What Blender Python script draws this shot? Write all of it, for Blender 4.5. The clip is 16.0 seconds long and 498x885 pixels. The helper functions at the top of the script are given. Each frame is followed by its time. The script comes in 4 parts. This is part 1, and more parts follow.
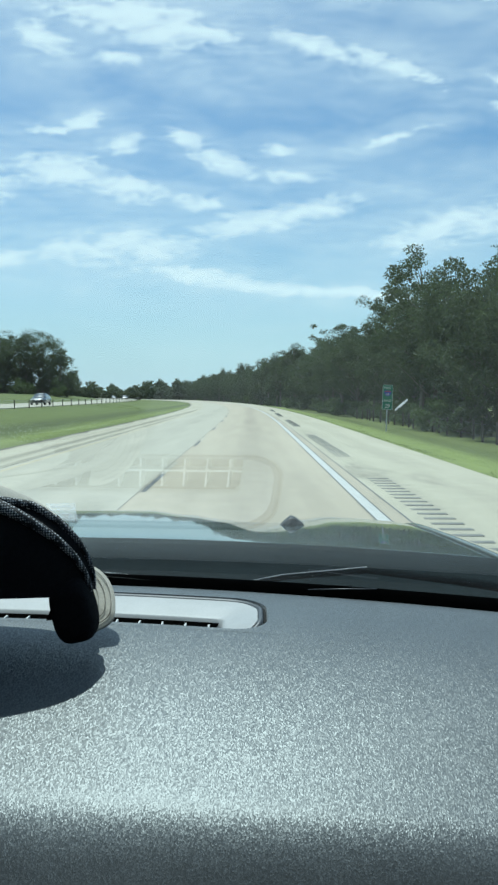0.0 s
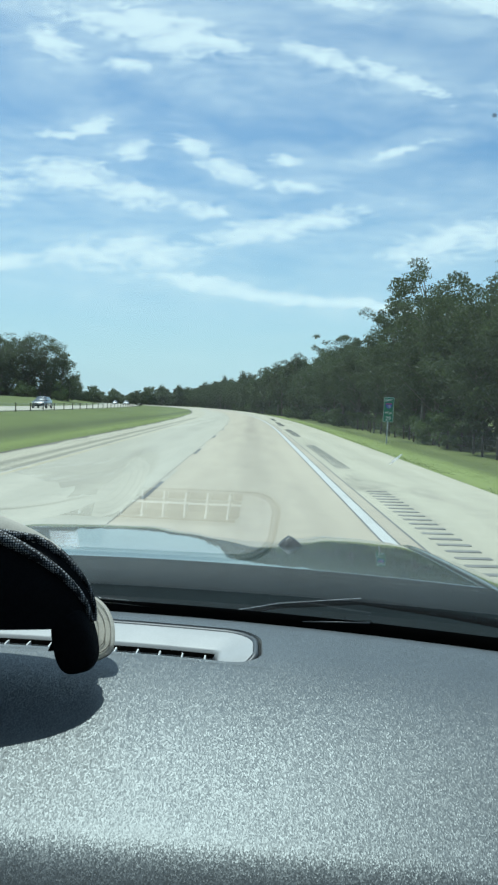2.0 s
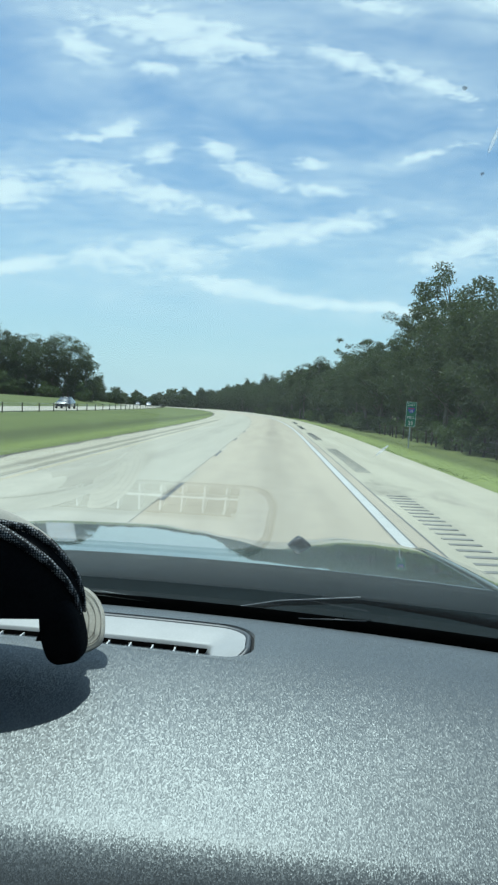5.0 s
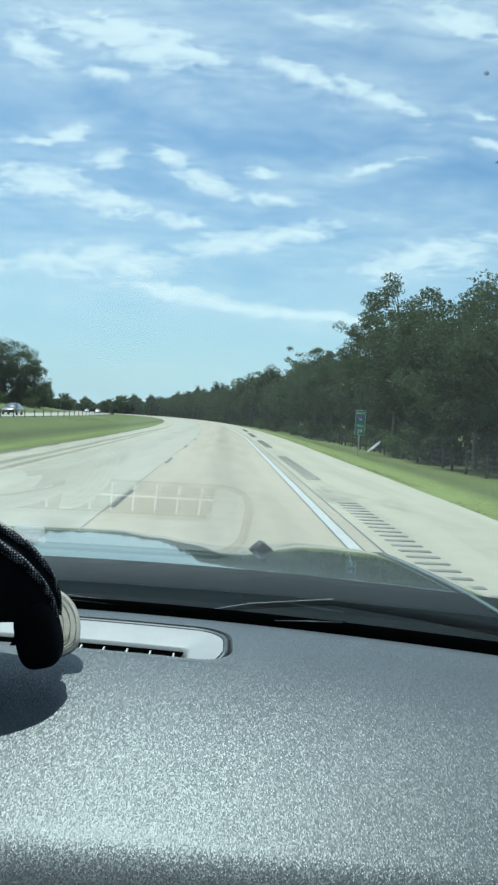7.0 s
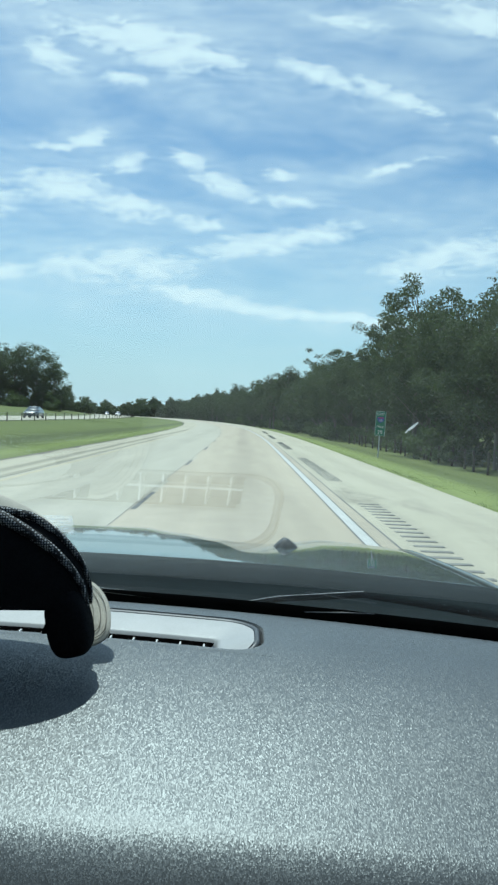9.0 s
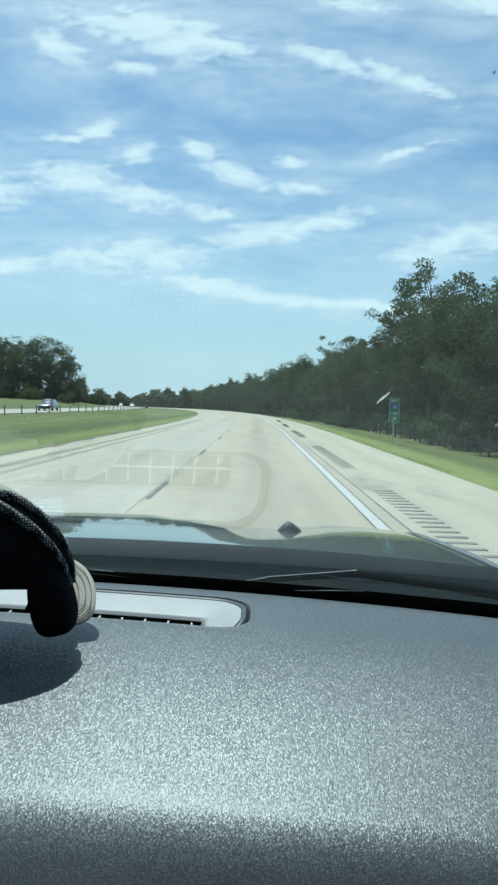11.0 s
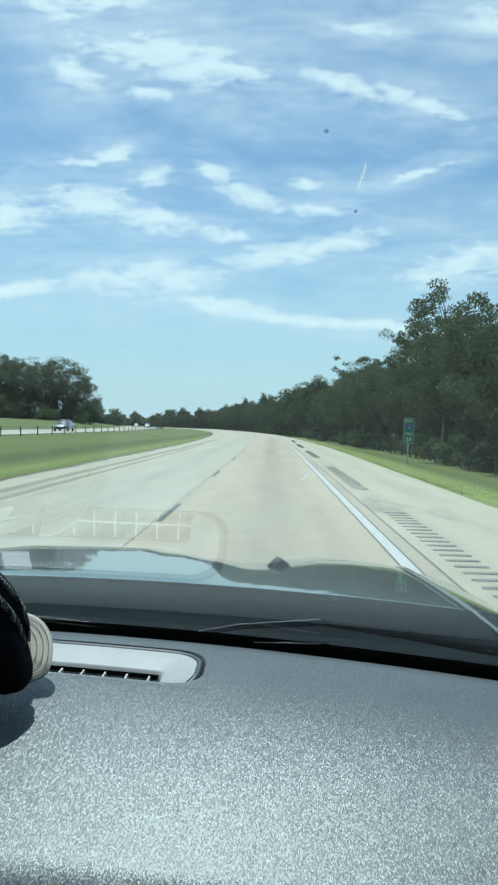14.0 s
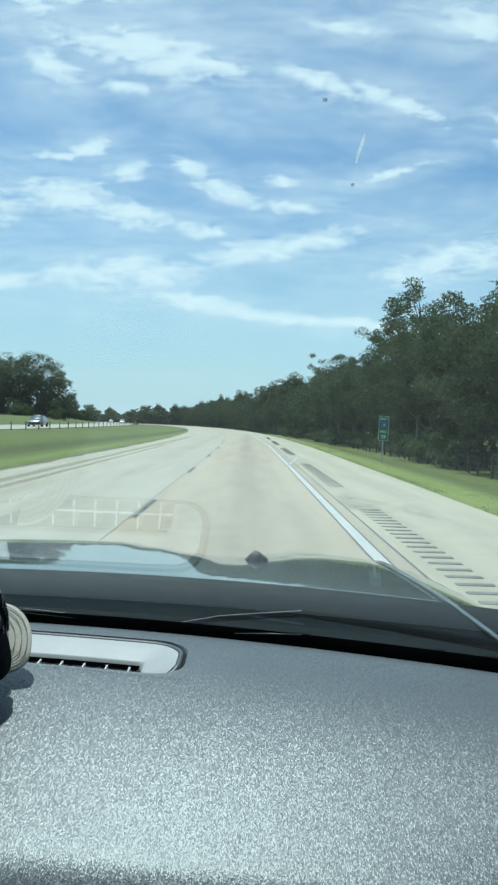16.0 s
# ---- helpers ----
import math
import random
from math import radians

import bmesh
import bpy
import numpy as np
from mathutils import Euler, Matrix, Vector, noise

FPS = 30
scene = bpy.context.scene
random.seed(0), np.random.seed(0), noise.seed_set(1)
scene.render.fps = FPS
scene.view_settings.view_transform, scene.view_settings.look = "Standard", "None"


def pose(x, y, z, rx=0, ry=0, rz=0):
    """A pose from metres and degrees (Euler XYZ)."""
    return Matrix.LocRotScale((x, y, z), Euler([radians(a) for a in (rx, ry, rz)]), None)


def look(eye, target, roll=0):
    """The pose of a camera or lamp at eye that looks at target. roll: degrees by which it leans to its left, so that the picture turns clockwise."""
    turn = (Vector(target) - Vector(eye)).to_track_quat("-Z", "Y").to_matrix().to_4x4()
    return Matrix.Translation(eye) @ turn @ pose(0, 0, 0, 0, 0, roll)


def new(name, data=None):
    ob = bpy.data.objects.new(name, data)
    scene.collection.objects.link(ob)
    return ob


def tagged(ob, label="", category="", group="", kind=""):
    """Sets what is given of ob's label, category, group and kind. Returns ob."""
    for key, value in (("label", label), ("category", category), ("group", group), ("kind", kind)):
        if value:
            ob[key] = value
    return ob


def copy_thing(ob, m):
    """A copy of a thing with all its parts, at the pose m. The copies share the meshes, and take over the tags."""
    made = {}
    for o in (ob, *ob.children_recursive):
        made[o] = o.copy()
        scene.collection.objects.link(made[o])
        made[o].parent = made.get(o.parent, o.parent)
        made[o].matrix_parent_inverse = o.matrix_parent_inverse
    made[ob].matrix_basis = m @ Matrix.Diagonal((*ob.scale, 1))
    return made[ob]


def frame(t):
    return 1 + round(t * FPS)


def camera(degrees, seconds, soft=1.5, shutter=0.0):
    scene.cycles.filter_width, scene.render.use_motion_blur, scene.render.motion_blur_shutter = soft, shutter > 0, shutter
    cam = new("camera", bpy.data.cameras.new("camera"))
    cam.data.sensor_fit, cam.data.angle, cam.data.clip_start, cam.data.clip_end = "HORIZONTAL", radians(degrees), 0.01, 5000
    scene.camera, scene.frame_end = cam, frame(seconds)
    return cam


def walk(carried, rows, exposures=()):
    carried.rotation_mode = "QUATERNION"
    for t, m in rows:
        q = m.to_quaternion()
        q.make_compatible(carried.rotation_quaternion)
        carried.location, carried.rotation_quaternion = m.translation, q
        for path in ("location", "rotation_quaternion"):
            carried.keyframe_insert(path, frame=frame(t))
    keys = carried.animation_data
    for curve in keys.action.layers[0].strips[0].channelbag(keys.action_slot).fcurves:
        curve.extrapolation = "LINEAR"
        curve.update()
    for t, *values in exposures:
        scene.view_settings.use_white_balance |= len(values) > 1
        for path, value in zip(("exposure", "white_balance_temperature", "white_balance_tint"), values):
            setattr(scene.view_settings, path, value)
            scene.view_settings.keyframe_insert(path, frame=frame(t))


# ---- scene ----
# The car stands on the right lane of a concrete highway; x right, y ahead, ground at z = 0.
cam = camera(35.0, 16.0, soft=2.5)
EYE = 1.60
ROWS = [
    (0, 0.0001, 0.0001, 0.0000, 0.10, -3.34, 0.18),
    (0.5, 0.0006, -0.0069, 0.0116, 0.24, -3.12, -0.27),
    (1, -0.0129, -0.0011, 0.0138, 0.28, -2.99, -0.28),
    (1.5, -0.0121, -0.0114, 0.0056, 1.35, -2.90, -0.06),
    (2, -0.0002, -0.0214, 0.0301, 0.19, -2.74, -1.28),
    (2.5, 0.0246, -0.0237, 0.0226, 0.42, -2.74, -0.90),
    (3, 0.0410, -0.0385, 0.0323, 3.20, -2.99, -0.83),
    (5.5, 0.0165, -0.0088, 0.0184, 1.01, -2.38, -2.51),
    (6, 0.0062, -0.0077, 0.0178, -0.65, -2.20, -2.25),
    (6.5, 0.0024, -0.0100, 0.0189, -1.56, -2.14, -2.27),
    (7, -0.0014, -0.0040, 0.0112, -1.81, -1.89, -2.36),
    (7.5, 0.0001, -0.0070, 0.0156, -1.30, -1.80, -2.48),
    (8, -0.0129, -0.0061, 0.0224, -1.30, -1.72, -2.41),
    (8.5, -0.0143, 0.0030, 0.0064, -0.80, -1.69, -2.35),
    (11, 0.0188, 0.0085, -0.0134, 0.62, -2.61, -1.01),
    (11.5, 0.0068, 0.0083, 0.0116, -0.29, -2.37, -2.05),
    (12, 0.0207, -0.0105, 0.0163, 0.95, -1.92, -1.69),
    (12.5, 0.0859, -0.0257, 0.0180, 2.65, -1.50, -1.12),
    (13, 0.0766, -0.0219, 0.0201, 1.90, -1.03, -1.11),
    (13.5, 0.0705, -0.0249, 0.0232, 1.91, -0.97, -0.65),
    (14, 0.0792, -0.0195, 0.0289, 1.71, -1.18, -0.91),
    (14.5, 0.0775, -0.0135, 0.0264, 1.20, -1.19, -0.96),
    (15, 0.0977, -0.0145, 0.0258, 1.28, -1.52, -0.60),
    (15.5, 0.0766, -0.0086, 0.0189, 0.11, -1.63, -1.15),
    (16, 0.0711, -0.0110, 0.0199, -0.07, -1.37, -1.31),
]
EXPOSURE = 0.0
walk(cam, [(t, pose(x, y, EYE + z, 90 + pitch, roll, yaw)) for t, x, y, z, yaw, pitch, roll in ROWS],
     [(0.0, EXPOSURE, 6500, 10), (16.0, EXPOSURE, 6500, 10)])

# ---- node helper ----


class Nodes:
    """Short hand for node trees."""

    def __init__(self, tree):
        self.tree = tree
        tree.nodes.clear()

    def add(self, kind, inputs=None, **props):
        node = self.tree.nodes.new(kind)
        for key, value in props.items():
            setattr(node, key, value)
        for key, value in (inputs or {}).items():
            self.put(node.inputs[key], value)
        return node

    def put(self, socket, value):
        if isinstance(value, bpy.types.NodeSocket):
            self.tree.links.new(value, socket)
        else:
            socket.default_value = value

    def math(self, op, a, b=0.0, clamp=False):
        return self.add("ShaderNodeMath", {0: a, 1: b}, operation=op, use_clamp=clamp).outputs[0]

    def noise(self, vector, scale, detail=4.0, rough=0.55, distort=0.0):
        return self.add("ShaderNodeTexNoise", {"Vector": vector, "Scale": scale, "Detail": detail, "Roughness": rough, "Distortion": distort}).outputs[0]

    def ramp(self, value, low, high, a=0.0, b=1.0):
        return self.add("ShaderNodeMapRange", {0: value, 1: low, 2: high, 3: a, 4: b}).outputs[0]

    def mix(self, fac, a, b, blend="MIX"):
        node = self.add("ShaderNodeMix", data_type="RGBA", blend_type=blend)
        self.put(node.inputs[0], fac)
        self.put(node.inputs[6], a)
        self.put(node.inputs[7], b)
        return node.outputs[2]

    def stretch(self, vector, scale):
        return self.add("ShaderNodeMapping", {"Vector": vector, "Scale": scale}).outputs[0]


# ---- sky, sun ----
SUN_EL, SUN_AZ = radians(68), radians(-25)
SKY_TINT, HAZE, CLOUD = (0.83, 1.06, 1.14, 1), (6.0, 7.8, 8.9, 1), (8.1, 9.1, 9.7, 1)
world = bpy.data.worlds.new("sky")
scene.world = world
world.use_nodes = True
n = Nodes(world.node_tree)
way = n.add("ShaderNodeTexCoord").outputs["Generated"]
sky = n.add("ShaderNodeTexSky", sky_type="NISHITA", sun_disc=False, sun_elevation=SUN_EL, sun_rotation=SUN_AZ, air_density=1.0, dust_density=1.2, ozone_density=2.0)
sep = n.add("ShaderNodeSeparateXYZ", {0: way}).outputs
flat = n.math("MAXIMUM", n.math("ABSOLUTE", sep[1]), 0.15)
su, sv = n.math("DIVIDE", sep[0], flat), n.math("DIVIDE", sep[2], flat)
plane = n.add("ShaderNodeCombineXYZ", {0: su, 1: sv}).outputs[0]
warp = n.add("ShaderNodeTexNoise", {"Vector": plane, "Scale": 9.0, "Detail": 9.0, "Roughness": 0.66}).outputs[1]
warp = n.add("ShaderNodeVectorMath", {0: warp, 1: (0.5, 0.5, 0.5)}, operation="SUBTRACT").outputs[0]
warp = n.add("ShaderNodeVectorMath", {0: warp, 1: (0.060, 0.032, 0)}, operation="MULTIPLY").outputs[0]
warped = n.add("ShaderNodeVectorMath", {0: plane, 1: warp}, operation="ADD").outputs[0]
# streaks and puffs: across, up, half length, half height, slope
CLOUDS = [
    (0.036, 0.224, 0.136, 0.0150, 10), (-0.175, 0.186, 0.107, 0.0229, 4), (-0.061, 0.149, 0.085, 0.0120, -7), (0.032, 0.135, 0.130, 0.0093, -5), (0.139, 0.126, 0.130, 0.0070, -3),
    (0.257, 0.213, 0.107, 0.0229, 11), (-0.081, 0.323, 0.034, 0.0115, -26), (-0.03, 0.287, 0.045, 0.0140, -21), (0.032, 0.306, 0.034, 0.0100, 4), (0.051, 0.274, 0.040, 0.0075, 0), (-0.151, 0.316, 0.030, 0.0122, 9),
    (-0.204, 0.345, 0.034, 0.0110, 14), (-0.249, 0.334, 0.043, 0.0060, 4), (-0.163, 0.263, 0.071, 0.0172, -11), (-0.234, 0.284, 0.064, 0.0230, -6), (-0.064, 0.24, 0.043, 0.0093, -6), (0.181, 0.322, 0.052, 0.0060, 14),
]
HIGH_CLOUDS = [
    (0.306, 0.394, 0.024, 0.0055, -11), (0.329, 0.357, 0.043, 0.0064, -9), (-0.121, 0.463, 0.107, 0.030, -16), (-0.197, 0.472, 0.079, 0.020, -9), (-0.05, 0.442, 0.064, 0.0136, -13), (0.077, 0.431, 0.071, 0.0136, -15),
    (0.177, 0.409, 0.079, 0.0122, -19), (0.116, 0.499, 0.064, 0.0093, -6), (0.286, 0.505, 0.079, 0.020, -9), (-0.252, 0.439, 0.043, 0.020, -31), (-0.161, 0.419, 0.043, 0.010, -11), (-0.351, 0.265, 0.079, 0.0214, -1),
    (-0.335, 0.168, 0.093, 0.010, 2), (0.444, 0.239, 0.086, 0.0186, 7), (0.444, 0.359, 0.086, 0.0172, -13),
]
drift = random.Random(11)
over_head = [(drift.uniform(-0.45, 0.45), drift.uniform(0.53, 0.75), drift.uniform(0.05, 0.13), drift.uniform(0.012, 0.026), drift.uniform(-35, 5)) for _ in range(8)]
mask = halo = 0.0
for cu, cv, ca, cb, slope in CLOUDS + HIGH_CLOUDS + over_head:
    at = n.add("ShaderNodeVectorMath", {0: warped, 1: (cu, cv, 0)}, operation="SUBTRACT").outputs[0]
    at = n.add("ShaderNodeVectorRotate", {"Vector": at, "Angle": radians(-slope)}, rotation_type="Z_AXIS").outputs[0]
    at = n.add("ShaderNodeVectorMath", {0: at, 1: (0.92 / ca, 0.80 / cb, 0)}, operation="MULTIPLY").outputs[0]
    far = n.add("ShaderNodeVectorMath", {0: at}, operation="LENGTH").outputs[1]
    mask = n.math("MAXIMUM", mask, n.add("ShaderNodeMapRange", {0: far, 1: 1.75, 2: 0.0, 3: 0.0, 4: 1.0}, interpolation_type="SMOOTHSTEP").outputs[0])
    halo = n.math("MAXIMUM", halo, n.add("ShaderNodeMapRange", {0: far, 1: 3.4, 2: 0.4, 3: 0.0, 4: 1.0}, interpolation_type="SMOOTHSTEP").outputs[0])
# combed fibres, fine curdling and a broad veil tear the shapes apart
wisp = n.noise(n.add("ShaderNodeMapping", {"Vector": warped, "Rotation": (0, 0, radians(-10)), "Scale": (10.0, 44.0, 1)}).outputs[0], 1.0, 12.0, 0.68, 0.5)
fine = n.noise(n.add("ShaderNodeMapping", {"Vector": plane, "Rotation": (0, 0, radians(14)), "Scale": (34.0, 80.0, 1)}).outputs[0], 1.0, 9.0, 0.72, 0.6)
haze = n.noise(n.add("ShaderNodeMapping", {"Vector": warped, "Rotation": (0, 0, radians(-14)), "Scale": (2.6, 9.0, 1)}).outputs[0], 1.3, 10.0, 0.66, 0.5)
torn = n.math("ADD", n.math("MULTIPLY", n.math("SUBTRACT", wisp, 0.5), 1.7), n.math("MULTIPLY", n.math("SUBTRACT", fine, 0.5), 1.5))
cover = n.math("ADD", mask, n.math("MULTIPLY", torn, n.ramp(halo, 0.0, 0.7, 0.15, 1.0)))
cover = n.add("ShaderNodeMapRange", {0: cover, 1: 0.10, 2: 1.12, 3: 0.0, 4: 0.90}, interpolation_type="SMOOTHSTEP").outputs[0]
veil = n.math("MULTIPLY", halo, n.ramp(n.math("ADD", wisp, n.math("MULTIPLY", fine, 0.3)), 0.45, 0.85, 0.06, 0.50))
thin = n.ramp(n.math("ADD", haze, n.ramp(sv, 0.30, 0.52, 0.0, 0.16)), 0.48, 0.88, 0.0, 0.40)
cover = n.math("MAXIMUM", cover, n.math("ADD", veil, thin, clamp=True))
low = n.ramp(sv, -0.02, 0.25, 0.9, 0.0)
blue = n.mix(1.0, sky.outputs[0], SKY_TINT, "MULTIPLY")
tint = n.mix(low, blue, HAZE)
colour = n.mix(cover, tint, CLOUD)
back = n.add("ShaderNodeBackground", {"Color": colour, "Strength": 0.112})
n.add("ShaderNodeOutputWorld", {0: back.outputs[0]})

sun = new("sun", bpy.data.lights.new("sun", "SUN"))
sun.data.energy, sun.data.angle, sun.data.color = 4.2, radians(0.53), (1.0, 0.98, 0.95)
aim = Vector((math.sin(SUN_AZ) * math.cos(SUN_EL), math.cos(SUN_AZ) * math.cos(SUN_EL), math.sin(SUN_EL)))
sun.matrix_basis = look(aim * 50, (0, 0, 0))

# ---- materials ----


def material(name, colour, rough=0.6, metal=0.0, grain=(60.0, 0.25), stain=(2.0, 0.25), bump=(200.0, 0.15), spec=0.5, stretch=(1, 1, 1), island=0.0, bumpdist=0.002):
    """A principled surface with fine grain, broad stains and relief, all in metres."""
    mat = bpy.data.materials.new(name)
    mat.use_nodes = True
    m = Nodes(mat.node_tree)
    place = m.stretch(m.add("ShaderNodeTexCoord").outputs["Object"], stretch)
    fine = m.ramp(m.noise(place, grain[0], 6), 0.25, 0.75, 1 - grain[1], 1 + grain[1])
    wide = m.ramp(m.noise(place, stain[0], 5, 0.6, 0.3), 0.3, 0.7, 1 - stain[1], 1 + stain[1])
    amount = m.math("MULTIPLY", fine, wide)
    if island:
        rnd = m.add("ShaderNodeNewGeometry").outputs["Random Per Island"]
        amount = m.math("MULTIPLY", amount, m.ramp(rnd, 0, 1, 1 - island, 1 + island))
    grey = m.add("ShaderNodeCombineColor", {0: amount, 1: amount, 2: amount}).outputs[0]
    base = m.mix(1.0, (*colour, 1), grey, "MULTIPLY")
    relief = m.add("ShaderNodeBump", {"Strength": bump[1], "Distance": bumpdist, "Height": m.noise(place, bump[0], 4)}).outputs[0]
    shader = m.add("ShaderNodeBsdfPrincipled", {"Base Color": base, "Roughness": m.math("MULTIPLY", m.ramp(wide, 0.6, 1.4, 1.12, 0.88), rough, clamp=True), "Metallic": metal, "Specular IOR Level": spec, "Normal": relief})
    m.add("ShaderNodeOutputMaterial", {0: shader.outputs[0]})
    return mat


def leaf_material(name, dark, light):
    mat = bpy.data.materials.new(name)
    mat.use_nodes = True
    m = Nodes(mat.node_tree)
    rnd = m.add("ShaderNodeNewGeometry").outputs["Random Per Island"]
    tree = m.add("ShaderNodeObjectInfo").outputs["Random"]
    place = m.add("ShaderNodeTexCoord").outputs["Object"]
    fac = m.math("ADD", m.math("MULTIPLY", rnd, 0.30), m.math("MULTIPLY", m.ramp(m.noise(place, 0.45, 4), 0.3, 0.7), 0.6), clamp=True)
    base = m.mix(fac, (*dark, 1), (*light, 1))
    base = m.mix(m.math("MULTIPLY", tree, 0.35), base, (light[0] * 0.9, light[1] * 1.0, light[2] * 0.9, 1))
    solid = m.add("ShaderNodeBsdfPrincipled", {"Base Color": base, "Roughness": 0.55, "Specular IOR Level": 0.3})
    thru = m.add("ShaderNodeBsdfTranslucent", {"Color": m.mix(0.5, base, (light[0], light[1] * 1.3, light[2] * 0.5, 1))})
    both = m.add("ShaderNodeMixShader", {0: 0.38, 1: solid.outputs[0], 2: thru.outputs[0]})
    m.add("ShaderNodeOutputMaterial", {0: both.outputs[0]})
    return mat


def weave_material():
    """Black edging with rows of pale woven dots, about 2 mm apart."""
    mat = bpy.data.materials.new("dotted_woven_edge")
    mat.use_nodes = True
    m = Nodes(mat.node_tree)
    place = m.stretch(m.add("ShaderNodeTexCoord").outputs["Object"], (1, 0.5, 1.0))
    dot = m.add("ShaderNodeTexVoronoi", {"Vector": place, "Scale": 480.0, "Randomness": 0.25}).outputs[0]
    fac = m.ramp(dot, 0.28, 0.45, 1.0, 0.0)
    base = m.mix(fac, (0.012, 0.012, 0.013, 1), (0.46, 0.47, 0.48, 1))
    relief = m.add("ShaderNodeBump", {"Strength": 0.6, "Distance": 0.0008, "Height": fac}).outputs[0]
    shader = m.add("ShaderNodeBsdfPrincipled", {"Base Color": base, "Roughness": 0.7, "Normal": relief})
    m.add("ShaderNodeOutputMaterial", {0: shader.outputs[0]})
    return mat


def road_material(name, colour, lines, patches):
    """Concrete with grain, broad stains along the road, oil tracks at the given offsets and dark patches."""
    mat = bpy.data.materials.new(name)
    mat.use_nodes = True
    m = Nodes(mat.node_tree)
    place = m.add("ShaderNodeTexCoord").outputs["Object"]
    across = m.add("ShaderNodeSeparateXYZ", {0: place}).outputs[0]
    long = m.stretch(place, (1, 0.10, 1))
    amount = m.math("MULTIPLY", m.ramp(m.noise(place, 45, 6, 0.7), 0.3, 0.7, 0.90, 1.10), m.ramp(m.noise(long, 1.1, 6, 0.65, 0.4), 0.3, 0.7, 0.88, 1.10))
    amount = m.math("MULTIPLY", amount, m.ramp(m.noise(place, 1.6, 6, 0.7), 0.35, 0.7, 0.94, 1.05))
    wobble = m.math("ADD", across, m.math("MULTIPLY", m.math("SUBTRACT", m.noise(m.stretch(place, (0, 0.15, 0)), 1.0), 0.5), 0.3))
    for centre, half, depth in lines:
        near = m.ramp(m.math("ABSOLUTE", m.math("SUBTRACT", wobble, centre)), half * 0.2, half, 1 - depth, 1.0)
        amount = m.math("MULTIPLY", amount, near)
    if patches:
        spot = m.noise(m.stretch(place, (1, 0.35, 1)), 0.55, 6, 0.72, 0.8)
        amount = m.math("MULTIPLY", amount, m.ramp(spot, 0.56, 0.72, 1.0, 1 - patches))
    grey = m.add("ShaderNodeCombineColor", {0: amount, 1: amount, 2: amount}).outputs[0]
    base = m.mix(1.0, (*colour, 1), grey, "MULTIPLY")
    relief = m.add("ShaderNodeBump", {"Strength": 0.4, "Distance": 0.003, "Height": m.noise(place, 60, 5, 0.7)}).outputs[0]
    shader = m.add("ShaderNodeBsdfPrincipled", {"Base Color": base, "Roughness": 0.85, "Specular IOR Level": 0.35, "Normal": relief})
    m.add("ShaderNodeOutputMaterial", {0: shader.outputs[0]})
    return mat


CONCRETE = road_material("pale_concrete", (0.465, 0.427, 0.338), ((0.05, 0.75, 0.10), (-3.75, 0.75, 0.08), (-0.85, 0.35, 0.04), (0.95, 0.35, 0.04)), 0.0)
WARM_CONCRETE = road_material("warm_concrete", (0.475, 0.405, 0.303), ((0.05, 0.75, 0.18), (-0.85, 0.35, 0.05), (0.95, 0.35, 0.05)), 0.0)
SHOULDER = road_material("shoulder_concrete", (0.485, 0.438, 0.328), ((2.5, 0.5, 0.08), (-6.35, 0.32, 0.40), (-5.75, 0.18, 0.32), (3.6, 0.7, 0.05)), 0.4)
TAN = road_material("tan_edge_concrete", (0.45, 0.385, 0.29), (), 0.0)
GROOVE_GREY = material("dark_groove_concrete", (0.21, 0.205, 0.185), 0.9)
WHITE_LINE = material("white_road_paint", (0.54, 0.53, 0.49), 0.65, grain=(25, 0.08), stain=(1.5, 0.08))
YELLOW_LINE = material("worn_yellow_paint", (0.50, 0.42, 0.27), 0.7, grain=(25, 0.15), stain=(1.2, 0.15))
BLACK_LINE = material("black_contrast_paint", (0.14, 0.14, 0.132), 0.8, grain=(25, 0.25), stain=(1.5, 0.3))
DIRT = material("dark_roadside_dirt", (0.17, 0.15, 0.12), 0.95, grain=(20, 0.3), stain=(0.8, 0.35), stretch=(1, 0.3, 1))
JOINT = material("joint_sealant", (0.16, 0.155, 0.14), 0.8)
PALE_JOINT = material("worn_pale_joint", (0.30, 0.275, 0.225), 0.9, stretch=(1, 0.2, 1))
GRASS = road_material("mown_grass", (0.126, 0.153, 0.036), ((6.0, 2.2, -0.70), (9.4, 1.9, 0.10), (-9.4, 1.7, -0.45), (-13.2, 1.7, 0.32), (-17.0, 1.4, -0.10)), 0.22)
BLADES = leaf_material("grass_blades", (0.122, 0.148, 0.036), (0.160, 0.185, 0.050))
LEAVES = leaf_material("dark_leaves", (0.047, 0.064, 0.048), (0.134, 0.154, 0.102))
# lighter copy of the leaves: sunlight on the undergrowth, put into its colour
SUNLIT_LEAVES = leaf_material("sunlit_bush_leaves", (0.055, 0.080, 0.048), (0.170, 0.205, 0.110))
BARK = material("grey_brown_bark", (0.19, 0.17, 0.14), 0.9, grain=(15, 0.35), stain=(2, 0.3), bump=(18, 0.9), stretch=(1, 1, 0.2), bumpdist=0.02)
WOOD = material("weathered_post_wood", (0.10, 0.085, 0.065), 0.9, grain=(40, 0.3), stretch=(1, 1, 0.2))
STEEL = material("galvanised_steel", (0.42, 0.43, 0.44), 0.45, 0.9)
SIGN_GREEN = material("green_sign_sheet", (0.0, 0.16, 0.09), 0.4, grain=(40, 0.05), stain=(3, 0.06))
SIGN_WHITE = material("white_sign_sheet", (0.75, 0.76, 0.74), 0.45)
SIGN_BLUE = material("blue_shield_sheet", (0.04, 0.07, 0.35), 0.4)
SIGN_RED = material("red_shield_sheet", (0.45, 0.03, 0.03), 0.4)
